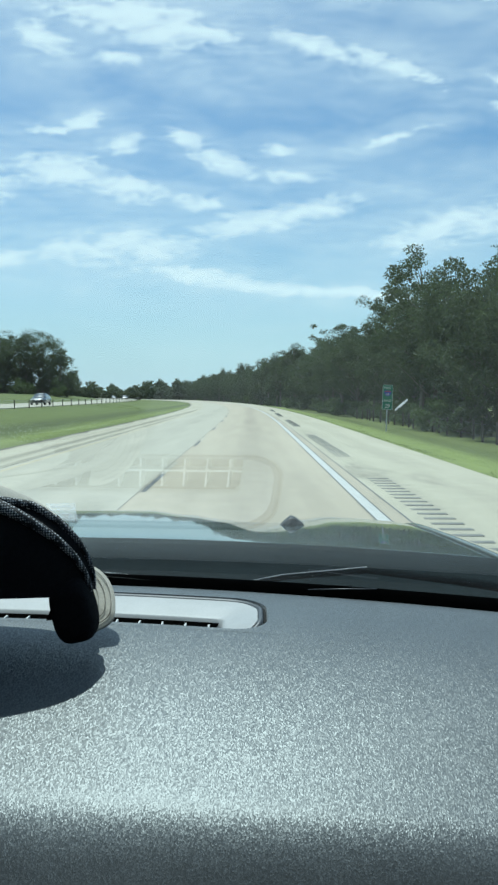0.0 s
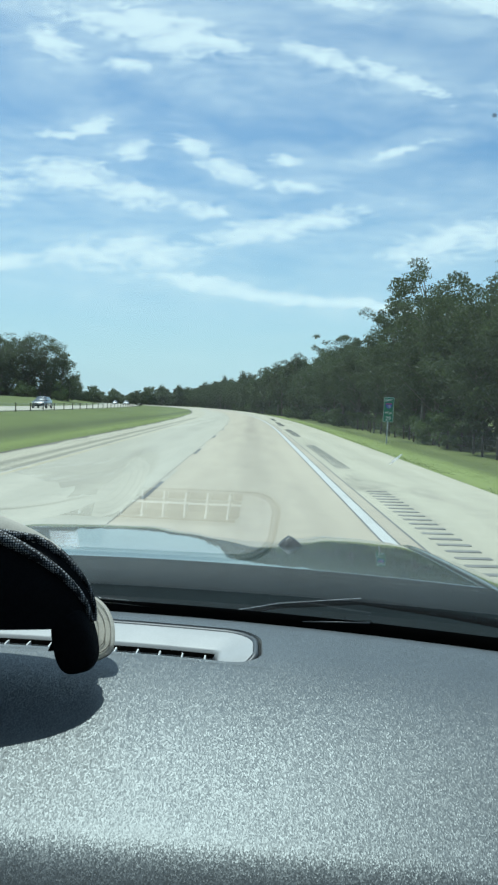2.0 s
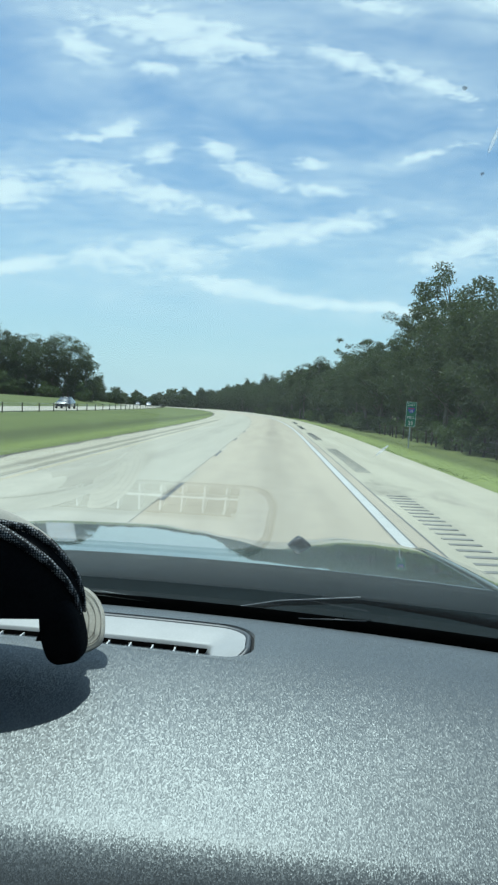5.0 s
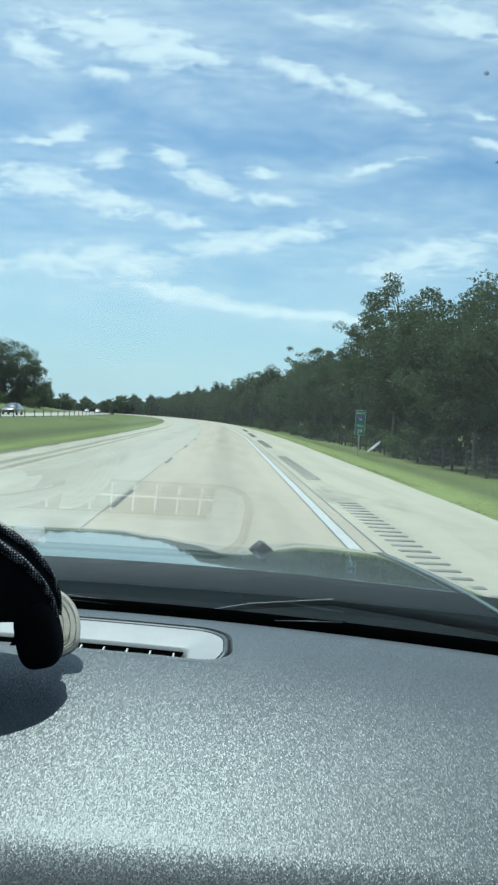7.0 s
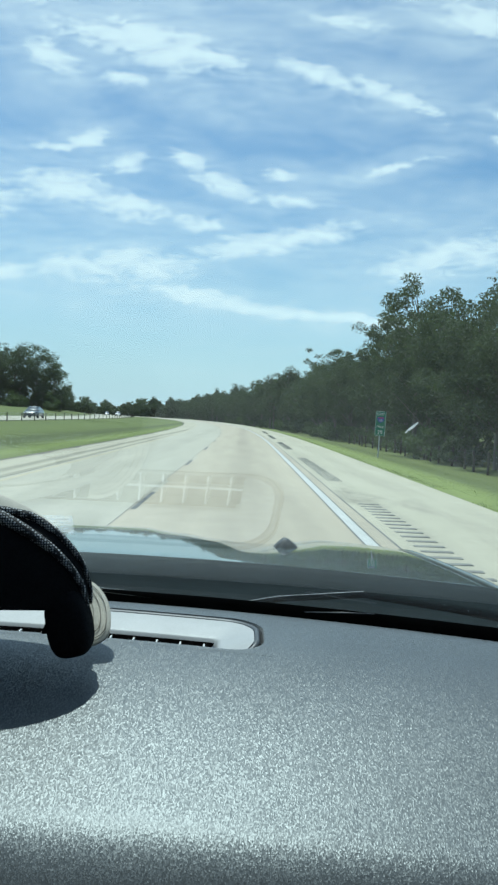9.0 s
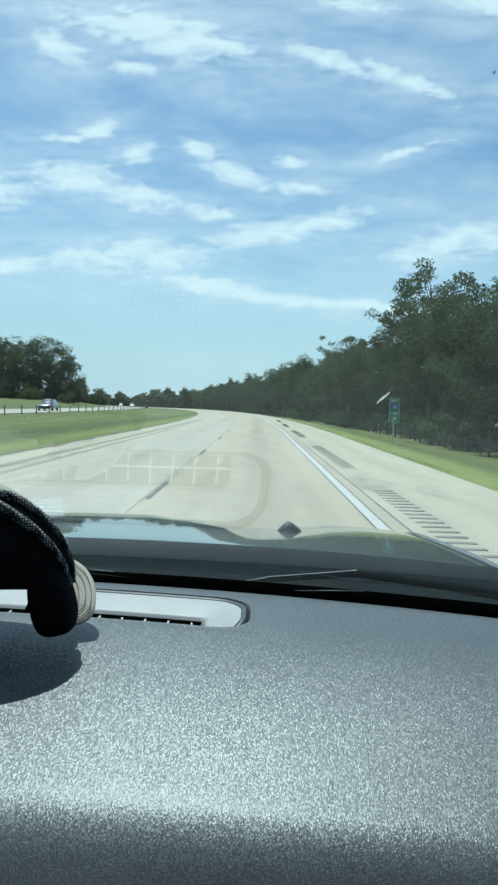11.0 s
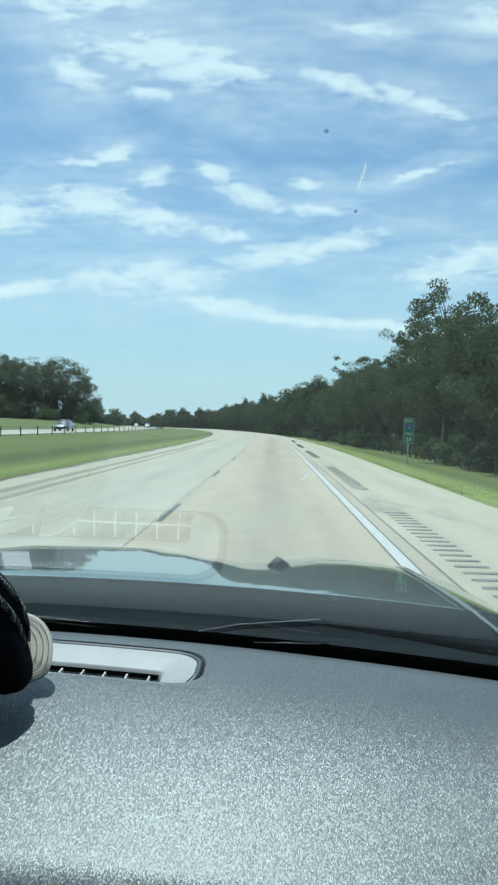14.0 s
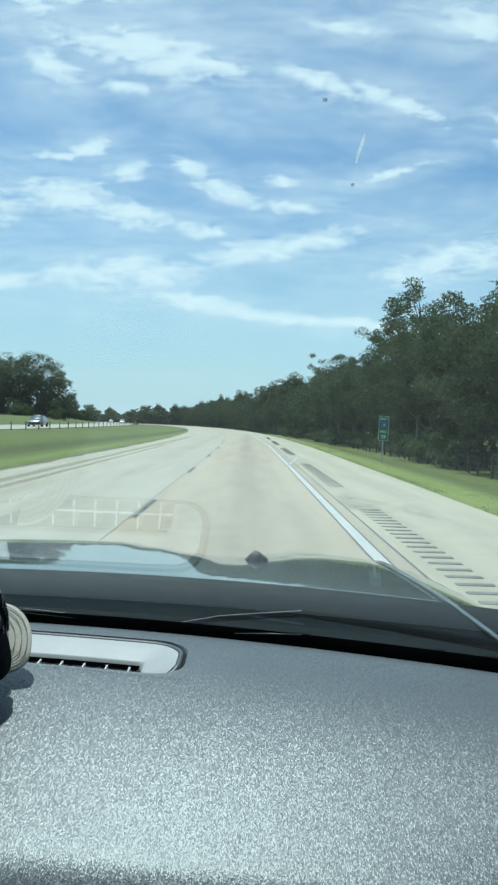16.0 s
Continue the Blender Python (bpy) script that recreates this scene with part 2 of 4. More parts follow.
COWL_PLASTIC = material("grained_cowl_plastic", (0.008, 0.014, 0.015), 0.85, grain=(350, 0.6), bump=(420, 0.8), spec=0.03, bumpdist=0.002)
DUSTY_WELL = material("dusty_vent_well", (0.014, 0.011, 0.009), 0.95, grain=(200, 0.2), spec=0.05)
BLACK_PLASTIC = material("black_plastic", (0.012, 0.012, 0.013), 0.5, grain=(150, 0.2))
DEEP_BLACK = material("matt_black_lining", (0.006, 0.006, 0.006), 0.9)
RUBBER = material("tyre_rubber", (0.02, 0.02, 0.02), 0.8)
FABRIC = material("black_cap_cloth", (0.008, 0.008, 0.009), 0.95, grain=(400, 0.3), bump=(900, 0.6), spec=0.1)
BEIGE = material("beige_brim_cloth", (0.46, 0.43, 0.37), 0.9, grain=(500, 0.12), stain=(25, 0.08), bump=(900, 0.4), spec=0.15)
STITCH = material("dark_stitching", (0.20, 0.18, 0.15), 0.9)
WOVEN = weave_material()
LINING = material("grey_headliner_cloth", (0.22, 0.22, 0.22), 0.95, grain=(300, 0.1))
FRAME_GREY = material("grey_vent_plastic", (0.07, 0.074, 0.08), 0.45, grain=(500, 0.1), bump=(1200, 0.3), bumpdist=0.0003)
PALE_FIN = material("pale_fin_plastic", (0.62, 0.62, 0.60), 0.5, grain=(500, 0.06), stain=(30, 0.06))
SILVER = material("satin_silver_plastic", (0.40, 0.40, 0.395), 0.5, grain=(500, 0.06), stain=(30, 0.06), bump=(900, 0.15), bumpdist=0.0003)


def dash_material():
    mat = bpy.data.materials.new("grained_dash_vinyl")
    mat.use_nodes = True
    m = Nodes(mat.node_tree)
    place = m.add("ShaderNodeTexCoord").outputs["Object"]
    # pebbled grain: every pebble leans its own way, more fore and aft than sideways
    bent = m.stretch(place, (1.0, 0.36, 1))
    pebble = m.add("ShaderNodeTexVoronoi", {"Vector": bent, "Scale": 1500.0, "Randomness": 1.0})
    lean = m.add("ShaderNodeVectorMath", {0: pebble.outputs[1], 1: (0.5, 0.5, 0.5)}, operation="SUBTRACT").outputs[0]
    lean = m.add("ShaderNodeVectorMath", {0: lean, 1: (0.20, 0.31, 0.0)}, operation="MULTIPLY").outputs[0]
    grain = m.add("ShaderNodeBump", {"Strength": 1.0, "Distance": 0.00006, "Height": pebble.outputs[0]}).outputs[0]
    relief = m.add("ShaderNodeVectorMath", {0: grain, 1: lean}, operation="ADD").outputs[0]
    relief = m.add("ShaderNodeVectorMath", {0: relief}, operation="NORMALIZE").outputs[0]
    dust = m.ramp(m.noise(place, 9, 5, 0.65), 0.35, 0.7, 0.85, 1.2)
    grey = m.add("ShaderNodeCombineColor", {0: dust, 1: dust, 2: dust}).outputs[0]
    base = m.mix(1.0, (0.060, 0.064, 0.067, 1), grey, "MULTIPLY")
    shader = m.add("ShaderNodeBsdfPrincipled", {"Base Color": base, "Roughness": 0.43, "Sheen Weight": 0.22, "Sheen Roughness": 0.45, "Specular IOR Level": 0.95, "Specular Tint": (0.90, 0.97, 0.98, 1), "Normal": relief})
    m.add("ShaderNodeOutputMaterial", {0: shader.outputs[0]})
    return mat


def paint_material(name, colour):
    mat = bpy.data.materials.new(name)
    mat.use_nodes = True
    m = Nodes(mat.node_tree)
    place = m.add("ShaderNodeTexCoord").outputs["Object"]
    dust = m.ramp(m.noise(place, 40, 6, 0.7), 0.45, 0.8, 0.0, 0.07)
    base = m.mix(dust, (*colour, 1), (0.25, 0.24, 0.2, 1))
    shader = m.add("ShaderNodeBsdfPrincipled", {"Base Color": base, "Metallic": 0.1, "Roughness": 0.35, "Coat Weight": 1.0, "Coat IOR": 1.8, "Coat Roughness": 0.03})
    m.add("ShaderNodeOutputMaterial", {0: shader.outputs[0]})
    return mat


def glass_material(name, strength, tint=(0.93, 0.97, 0.95), dust=0.0, specks=0.0):
    mat = bpy.data.materials.new(name)
    mat.use_nodes = True
    m = Nodes(mat.node_tree)
    clear = m.add("ShaderNodeBsdfTransparent", {"Color": (*tint, 1)})
    gloss = m.add("ShaderNodeBsdfGlossy", {"Roughness": 0.0, "Color": (1, 1, 1, 1)})
    fac = m.math("MULTIPLY", m.add("ShaderNodeFresnel", {"IOR": 1.5}).outputs[0], strength, clamp=True)
    film = m.add("ShaderNodeBsdfTranslucent", {"Color": (0.85, 0.93, 0.95, 1)})
    place = m.add("ShaderNodeTexCoord").outputs["Object"]
    amount = m.math("MULTIPLY", m.ramp(m.noise(place, 14, 5, 0.6), 0.3, 0.7, 0.8, 1.2), dust)
    if specks:
        # dried specks of dust, each its own size
        cell = m.add("ShaderNodeTexVoronoi", {"Vector": place, "Scale": 210.0, "Randomness": 1.0})
        size = m.ramp(m.add("ShaderNodeSeparateColor", {0: cell.outputs[1]}).outputs[0], 0.55, 1.0, 0.0, 0.13)
        dot = m.math("GREATER_THAN", size, cell.outputs[0])
        low = m.ramp(m.add("ShaderNodeSeparateXYZ", {0: place}).outputs[2], EYE - 0.16, EYE - 0.10, specks, 0.0)
        amount = m.math("ADD", amount, m.math("MULTIPLY", dot, low))
    dusty = m.add("ShaderNodeMixShader", {0: amount, 1: clear.outputs[0], 2: film.outputs[0]})
    both = m.add("ShaderNodeMixShader", {0: fac, 1: dusty.outputs[0], 2: gloss.outputs[0]})
    m.add("ShaderNodeOutputMaterial", {0: both.outputs[0]})
    return mat


def thin_material(name, colour, cover=0.8):
    """A thin dried film that lets light through."""
    mat = bpy.data.materials.new(name)
    mat.use_nodes = True
    m = Nodes(mat.node_tree)
    thru = m.add("ShaderNodeBsdfTranslucent", {"Color": (*colour, 1)})
    clear = m.add("ShaderNodeBsdfTransparent")
    place = m.add("ShaderNodeTexCoord").outputs["Object"]
    fac = m.ramp(m.noise(place, 900, 4), 0.35, 0.65, cover * 0.45, cover)
    both = m.add("ShaderNodeMixShader", {0: fac, 1: clear.outputs[0], 2: thru.outputs[0]})
    m.add("ShaderNodeOutputMaterial", {0: both.outputs[0]})
    return mat


SMEAR = thin_material("pale_dried_smear", (0.62, 0.63, 0.62), 0.6)
SPECK = thin_material("dark_insect_speck", (0.10, 0.10, 0.10), 0.55)
# serves the dried drip and the modelled reflection low on the glass
FAINT_FILM = thin_material("faint_pale_film", (0.62, 0.63, 0.62), 0.35)
DASH = dash_material()
GREEN_PAINT = paint_material("dark_green_car_paint", (0.016, 0.034, 0.024))
DARK_PAINT = paint_material("dark_blue_car_paint", (0.02, 0.03, 0.035))
SIDE_GLASS = glass_material("side_glass", 1.0, (0.55, 0.62, 0.60))
WINDSHIELD = glass_material("windshield_glass", 1.25, (0.79, 0.96, 0.965), 0.008, 0.30)

# ---- mesh helpers ----


def part(name, bm, mat, parent=None, label="", smooth=False):
    """Links a bmesh (or (vertices, faces)) as one mesh object, under parent if given."""
    mesh = bpy.data.meshes.new(name)
    if isinstance(bm, tuple):
        mesh.from_pydata(bm[0], [], bm[1])
    else:
        bmesh.ops.recalc_face_normals(bm, faces=bm.faces)
        bm.to_mesh(mesh)
        bm.free()
    for one in mat if isinstance(mat, (list, tuple)) else [mat]:
        mesh.materials.append(one)
    if smooth:
        mesh.polygons.foreach_set("use_smooth", [True] * len(mesh.polygons))
    ob = new(name, mesh)
    ob.parent = parent
    return tagged(ob, label)


def thing(name, at, label, category, group="", kind=""):
    ob = new(name)
    ob.matrix_basis = at
    return tagged(ob, label, category, group, kind)


def box(bm, x0, x1, y0, y1, z0, z1, bevel=0.0):
    made = bmesh.ops.create_cube(bm, size=1.0, matrix=Matrix.Translation(((x0 + x1) / 2, (y0 + y1) / 2, (z0 + z1) / 2)) @ Matrix.Diagonal((x1 - x0, y1 - y0, z1 - z0, 1)))
    if bevel:
        edges = {e for v in made["verts"] for e in v.link_edges}
        bmesh.ops.bevel(bm, geom=list(edges), offset=bevel, segments=2, affect="EDGES", profile=0.6)
    return bm


def boxed(*a, bevel=0.0):
    return box(bmesh.new(), *a, bevel=bevel)


def tube(path, radii, sides=8, cap=True):
    """Vertices and faces of a tapered tube along path."""
    vs, fs = [], []
    for i, (p, r) in enumerate(zip(path, radii)):
        p = Vector(p)
        d = (Vector(path[min(i + 1, len(path) - 1)]) - Vector(path[max(i - 1, 0)])).normalized()
        a = d.orthogonal().normalized() if i == 0 else (a - d * a.dot(d)).normalized()
        b = d.cross(a)
        for k in range(sides):
            w = 2 * math.pi * k / sides
            vs.append(tuple(p + (a * math.cos(w) + b * math.sin(w)) * r))
    for i in range(len(path) - 1):
        for k in range(sides):
            q = (k + 1) % sides
            fs.append((i * sides + k, i * sides + q, (i + 1) * sides + q, (i + 1) * sides + k))
    if cap:
        fs.append(tuple(range(sides))[::-1])
        fs.append(tuple((len(path) - 1) * sides + k for k in range(sides)))
    return vs, fs


def joined(pieces):
    vs, fs = [], []
    for v, f in pieces:
        o = len(vs)
        vs += list(v)
        fs += [tuple(i + o for i in q) for q in f]
    return vs, fs


def sheet(rows, thick=0.0):
    """A grid surface from rows of points; with thick, a closed slab hung below it."""
    h, w = len(rows), len(rows[0])
    vs = [tuple(p) for r in rows for p in r]
    fs = [(j * w + i, j * w + i + 1, (j + 1) * w + i + 1, (j + 1) * w + i) for j in range(h - 1) for i in range(w - 1)]
    if thick:
        o = len(vs)
        vs += [(x, y, z - thick) for x, y, z in vs]
        fs += [tuple(k + o for k in q[::-1]) for q in fs]
        rim = [i for i in range(w)] + [j * w + w - 1 for j in range(1, h)] + [(h - 1) * w + i for i in range(w - 2, -1, -1)] + [j * w for j in range(h - 2, 0, -1)]
        for a, b in zip(rim, rim[1:] + rim[:1]):
            fs.append((b, a, a + o, b + o))
    return vs, fs


# ---- ground and road ----
BEND, RADIUS = 45.0, 1500.0


def shift(y):
    """How far the road has swung to the left at y."""
    s = max(0.0, y - BEND)
    return -s * s / (2 * RADIUS) if s < 420 else -(420 * 420 / (2 * RADIUS) + (s - 420) * 420 / RADIUS)


def ground_z(x, y):
    """Height of the grass, from the offset to the road."""
    stops = [(-3000, 6.0), (-200, 4.0), (-70, 3.0), (-48, 2.2), (-38, 0.9), (-35, 0.55), (-20, 0.55), (-17.5, 0.35), (-12.5, -0.25), (-8.1, -0.06), (-7.6, -0.05), (4.8, -0.05), (5.4, -0.07), (10.5, -0.85), (13, -1.0), (40, -0.7), (3000, -0.7)]
    for (a, za), (b, zb) in zip(stops, stops[1:]):
        if x <= b:
            k = (x - a) / (b - a)
            return za + (zb - za) * k
    return stops[-1][1]


YS = [-300, -100, -40, -10] + [2.5 * i for i in range(0, 41)] + [100 + 10 * i for i in range(1, 51)] + [700, 850, 1100, 1500, 2200, 3300, 4800]
XS = [-4500, -1500, -500, -200, -120, -70, -55, -48, -42, -38, -35, -30, -25, -21, -20, -18.5, -17.5, -16, -14, -12.5, -11, -9.5, -8.6, -8.1, -7.6, -5, 0, 4.8, 5.4, 6.2, 7, 8, 9, 10.5, 12, 13, 15, 18, 22, 30, 40, 80, 200, 500, 1500, 4500]
rows = []
for y in YS:
    row = []
    for x in XS:
        lump = 0.0 if -8.0 < x < 5.0 or -36 < x < -20 else 0.03 * noise.noise((x * 0.25, y * 0.12, 3.1))
        row.append((x + shift(y), y, ground_z(x, y) + lump - (0.03 if -8 < x < 5 else 0)))
    rows.append(row)
tagged(part("ground", sheet(rows), GRASS, smooth=True), "mown green roadside grass sloping from the road", "ground", kind="structure")


def strip(x0, x1, y0, y1, z0, z1=None, step=10.0):
    """A band along the road between two offsets."""
    ys = [y0]
    while ys[-1] + step < y1:
        ys.append(ys[-1] + step)
    ys.append(y1)
    z1 = z0 if z1 is None else z1
    return [[(x0 + shift(y), y, z0), ((x0 + x1) / 2 + shift(y), y, (z0 + z1) / 2), (x1 + shift(y), y, z1)] for y in ys]


ROAD = [
    ("lane", -1.88, 2.03, WARM_CONCRETE, "worn pale concrete slow lane of the highway"),
    ("lane", -5.60, -1.90, CONCRETE, "worn pale concrete passing lane of the highway"),
]
for nm, a, b, mat, lab in ROAD:
    tagged(part("road_" + nm, sheet(strip(a, b, -60, 1400, 0.0), 0.25), mat), lab, "road", kind="structure")
tagged(part("pavement_shoulder", sheet(strip(2.05, 4.85, -60, 1400, 0.0, -0.03), 0.2), SHOULDER), "pale concrete right shoulder with rumble strips", "road shoulder", kind="structure")
tagged(part("pavement_shoulder_inner", sheet(strip(-7.7, -5.62, -60, 1400, -0.02, 0.0), 0.2), SHOULDER), "pale concrete inner shoulder beside the median grass", "road shoulder", kind="structure")
tagged(part("road_opposite", sheet(strip(-34.2, -21.6, -60, 1400, 0.62), 0.25), CONCRETE), "pale concrete opposite carriageway beyond the median", "road", kind="structure")
tagged(part("trim_joint", joined([sheet(strip(a, b, -60, 700, 0.004)) for a, b in ((2.026, 2.058), (-5.63, -5.595))]), JOINT), "dark sealed joints between concrete slabs", "road joint", kind="structure")
tagged(part("trim_lane_joint", sheet(strip(-1.900, -1.874, -60, 700, 0.004)), PALE_JOINT), "faint worn joint between the two concrete lanes", "road joint", kind="structure")
tagged(part("trim_edge_strip", sheet(strip(1.845, 2.02, -60, 700, 0.003)), TAN), "tan worn strip outside the white edge line", "road marking", kind="structure")
tagged(part("trim_edge_line", sheet(strip(1.635, 1.79, -60, 1400, 0.004)), WHITE_LINE), "solid white edge line painted on concrete", "road marking", kind="structure")
tagged(part("trim_edge_line_dark", joined([sheet(strip(1.605, 1.634, -60, 700, 0.004)), sheet(strip(1.791, 1.82, -60, 700, 0.004))]), JOINT), "dark contrast border of the white edge line", "road marking", kind="structure")
tagged(part("trim_median_line", sheet(strip(-5.45, -5.33, -60, 1400, 0.004)), YELLOW_LINE), "worn yellow edge line beside the median", "road marking", kind="structure")
for k in range(-3, 40):
    y = 13.2 + 12.19 * k
    tagged(part("trim_lane_dash", sheet(strip(-1.855, -1.765, y, y + 3.05, 0.0045, step=1.0)), BLACK_LINE), "short black contrast dash between the lanes", "road marking", "lane dashes", "structure")
    tagged(part("trim_lane_dash_white", sheet(strip(-1.86, -1.76, y + 3.1, y + 6.1, 0.0045, step=1.0)), CONCRETE), "worn-off pale dash between the lanes", "road marking", "lane dashes", "structure")
dirt = random.Random(8)
rows = []
for k in range(240):
    y = 5 + 1.2 * k * (1 + k / 200)
    rows.append([(-7.75 + shift(y), y, -0.012), (-7.52 + dirt.uniform(-0.10, 0.14) + shift(y), y, -0.008)])
tagged(part("trim_dirt", sheet(rows), DIRT), "uneven band of dark washed-out dirt beside the median", "dirt", kind="structure")
for first, last in ((6.0, 15.6), (21.0, 33.0), (42.0, 54.0), (63.0, 75.0), (84.0, 96.0)):
    y = first
    while y < last:
        # each groove is a flat darker bar on the slab, not cut into it
        tagged(part("groove", boxed(2.27, 2.67, y, y + 0.12, -0.01, 0.003), GROOVE_GREY), "flat dark bar for a milled rumble strip groove", "rumble strip", "rumble strips", "structure")
        y += 0.42

# ---- cable barrier along the opposite carriageway ----
POST = None
for k in range(0, 60):
    y = 30 + 5.0 * k
    at = pose(-20.7 + shift(y), y, 0.5)
    if POST is None:
        POST = thing("barrier_post", at, "slim dark steel post of the median cable barrier", "barrier post", "median barrier posts")
        part("shaft", boxed(-0.045, 0.045, -0.03, 0.03, 0, 0.82, bevel=0.008), WOOD, POST)
        part("cap", boxed(-0.05, 0.05, -0.035, 0.035, 0.82, 0.85, bevel=0.006), BLACK_PLASTIC, POST)
    else:
        copy_thing(POST, at)
for h in (0.55, 0.68, 0.8):
    path = [(-20.7 + shift(y), y, 0.5 + h) for y in range(25, 340, 5)]
    tagged(part("barrier_cable", tube(path, [0.012] * len(path), 5), STEEL), "thin steel cable strung between barrier posts", "cable", "barrier cables")

# ---- trees ----


def crown_mesh(rng, height, spread, base, clumps, leaves, size, ragged):
    """Leaves in many small clumps over an uneven dome, and the clumps' centres."""
    mid, half = (height + base) / 2, (height - base) / 2
    bumps = rng.uniform(-1, 1, size=(7, 3))
    bumps /= np.linalg.norm(bumps, axis=1)[:, None]
    gain = rng.uniform(-0.30, 0.28, size=7)
    d = rng.normal(size=(clumps, 3))
    d /= np.linalg.norm(d, axis=1)[:, None]
    uneven = 1.0 + (np.maximum(0, d @ bumps.T) ** 3 @ gain) + rng.uniform(-ragged, ragged, clumps)
    reach = rng.uniform(0.35, 1.0, clumps) ** 0.45 * uneven
    centre = d * reach[:, None] * np.array([spread, spread, half]) + np.array([0, 0, mid])
    low = centre[:, 2] < base + 0.5 * half
    centre[low, :2] *= rng.uniform(0.8, 1.05, size=(low.sum(), 1))
    radius = spread * rng.uniform(0.13, 0.33, clumps)
    per = leaves // clumps
    e = rng.normal(size=(clumps, per, 3))
    e /= np.linalg.norm(e, axis=2)[:, :, None]
    rad = radius[:, None, None] * rng.uniform(0.3, 1.25, size=(clumps, per, 1)) ** 0.7
    pts = (centre[:, None, :] + e * rad * np.array([1.15, 1.15, 0.7])).reshape(-1, 3)
    m = len(pts)
    a = rng.normal(size=(m, 3))
    a /= np.linalg.norm(a, axis=1)[:, None]
    b = np.cross(a, rng.normal(size=(m, 3)))
    b /= np.linalg.norm(b, axis=1)[:, None]
    s = size * rng.uniform(0.55, 1.3, size=(m, 1))
    up = np.cross(a, b) * s * 0.3
    vs = np.stack([pts - a * s, pts - b * s * 0.55 + up, pts + a * s, pts + b * s * 0.55 + up], axis=1).reshape(-1, 3)
    return (vs.tolist(), [(4 * i, 4 * i + 1, 4 * i + 2, 4 * i + 3) for i in range(m)]), centre


def make_tree(name, seed, height, spread, base, clumps, leaves, size, label, category="tree", group="", trunk=0.2, ragged=0.12, leaf=None):
    rng = np.random.default_rng(seed)
    tree = thing(name, pose(0, 0, -500), label, category, group)
    crown, centre = crown_mesh(rng, height, spread, base, clumps, leaves, size, ragged)
    lean = rng.uniform(-0.5, 0.5, 2)
    top = height * 0.86
    spine = [(lean[0] * k * k, lean[1] * k * k, top * k - 0.25) for k in (0, 0.04, 0.15, 0.35, 0.55, 0.75, 1.0)]
    wood = [tube(spine, [trunk * q for q in (1.6, 1.15, 1.0, 0.85, 0.65, 0.42, 0.12)], 8)]
    for cx, cy, cz in centre[:: max(1, clumps // 22)]:
        h0 = min(max(base * 0.7 + 0.3, cz - 0.9 * math.hypot(cx, cy) - 0.5), top * 0.9)
        k = (h0 + 0.25) / top
        wood.append(tube([(lean[0] * k * k, lean[1] * k * k, h0), (cx * 0.5, cy * 0.5, (h0 * 0.45 + cz * 0.55)), (cx * 0.97, cy * 0.97, cz)], [trunk * 0.36, trunk * 0.2, trunk * 0.05], 5))
    part("trunk", joined(wood), BARK, tree, smooth=True)
    part("crown", crown, leaf or LEAVES, tree)
    return tree


KINDS = [
    (13.5, 3.6, 3.6, 100, "tall dark green broadleaf tree at the woods edge", 0.14),
    (11.5, 3.9, 2.6, 100, "broad dark green oak at the woods edge", 0.12),
    (15.0, 3.1, 5.6, 80, "slender tall tree with a high dark crown", 0.18),
    (10.5, 3.4, 1.6, 95, "dense dark green broadleaf tree with low branches", 0.10),
    (12.5, 4.3, 3.2, 110, "wide-crowned dark green oak tree", 0.14),
    (16.5, 2.7, 8.0, 46, "tall thin tree with an open ragged top", 0.3),
]
NEAR = [make_tree("tree", 10 + i, h, s, b, c, 120 * c, 0.125, lab, group="roadside woods", ragged=r) for i, (h, s, b, c, lab, r) in enumerate(KINDS)]
FAR = [make_tree("tree", 20 + i, h, s, b * 0.45, c, 44 * c, 0.23, lab, group="roadside woods", ragged=r) for i, (h, s, b, c, lab, r) in enumerate(KINDS)]
BUSH = [make_tree("bush", 40 + i, h, s, 0.2, 40, 1600, 0.15, "leafy green undergrowth bush beneath the woods", "bush", "undergrowth", 0.06, 0.25, SUNLIT_LEAVES) for i, (h, s) in enumerate([(2.6, 1.7), (3.6, 1.9), (1.7, 1.4)])]
placing = random.Random(5)


def plant(protos, x, y, scale, pick=5):
    proto = protos[placing.randrange(pick)]
    ob = copy_thing(proto, pose(x + shift(y), y, ground_z(x, y) - 0.1, 0, 0, placing.uniform(0, 360)))
    ob.scale = (scale * placing.uniform(0.9, 1.15),) * 2 + (scale,)
    return ob


# woods on the right, in loose rows
for row, (x0, gap, first, last) in enumerate(((15.6, 5.2, 36, 420), (19.5, 5.6, 38, 430), (24.0, 7.5, 42, 440), (30.0, 10.0, 60, 450))):
    y = first
    while y < last:
        size = placing.uniform(0.82, 1.05) * (0.90 if 72 < y < 150 else 0.98 if y >= 150 else 0.93)
        plant(NEAR if y < 125 and row < 3 else FAR, x0 + placing.uniform(-1.2, 1.2), y, size, 6 if row == 0 and y < 170 else 5)
        y += gap * placing.uniform(0.7, 1.3) * (1.0 if y < 150 else 1.4)
y = 34
while y < 300:
    plant(BUSH, 13.6 + placing.uniform(-0.6, 3.0), y, placing.uniform(0.6, 1.2), 3)
    y += placing.uniform(1.8, 5.0) * (1 if y < 130 else 2.5)
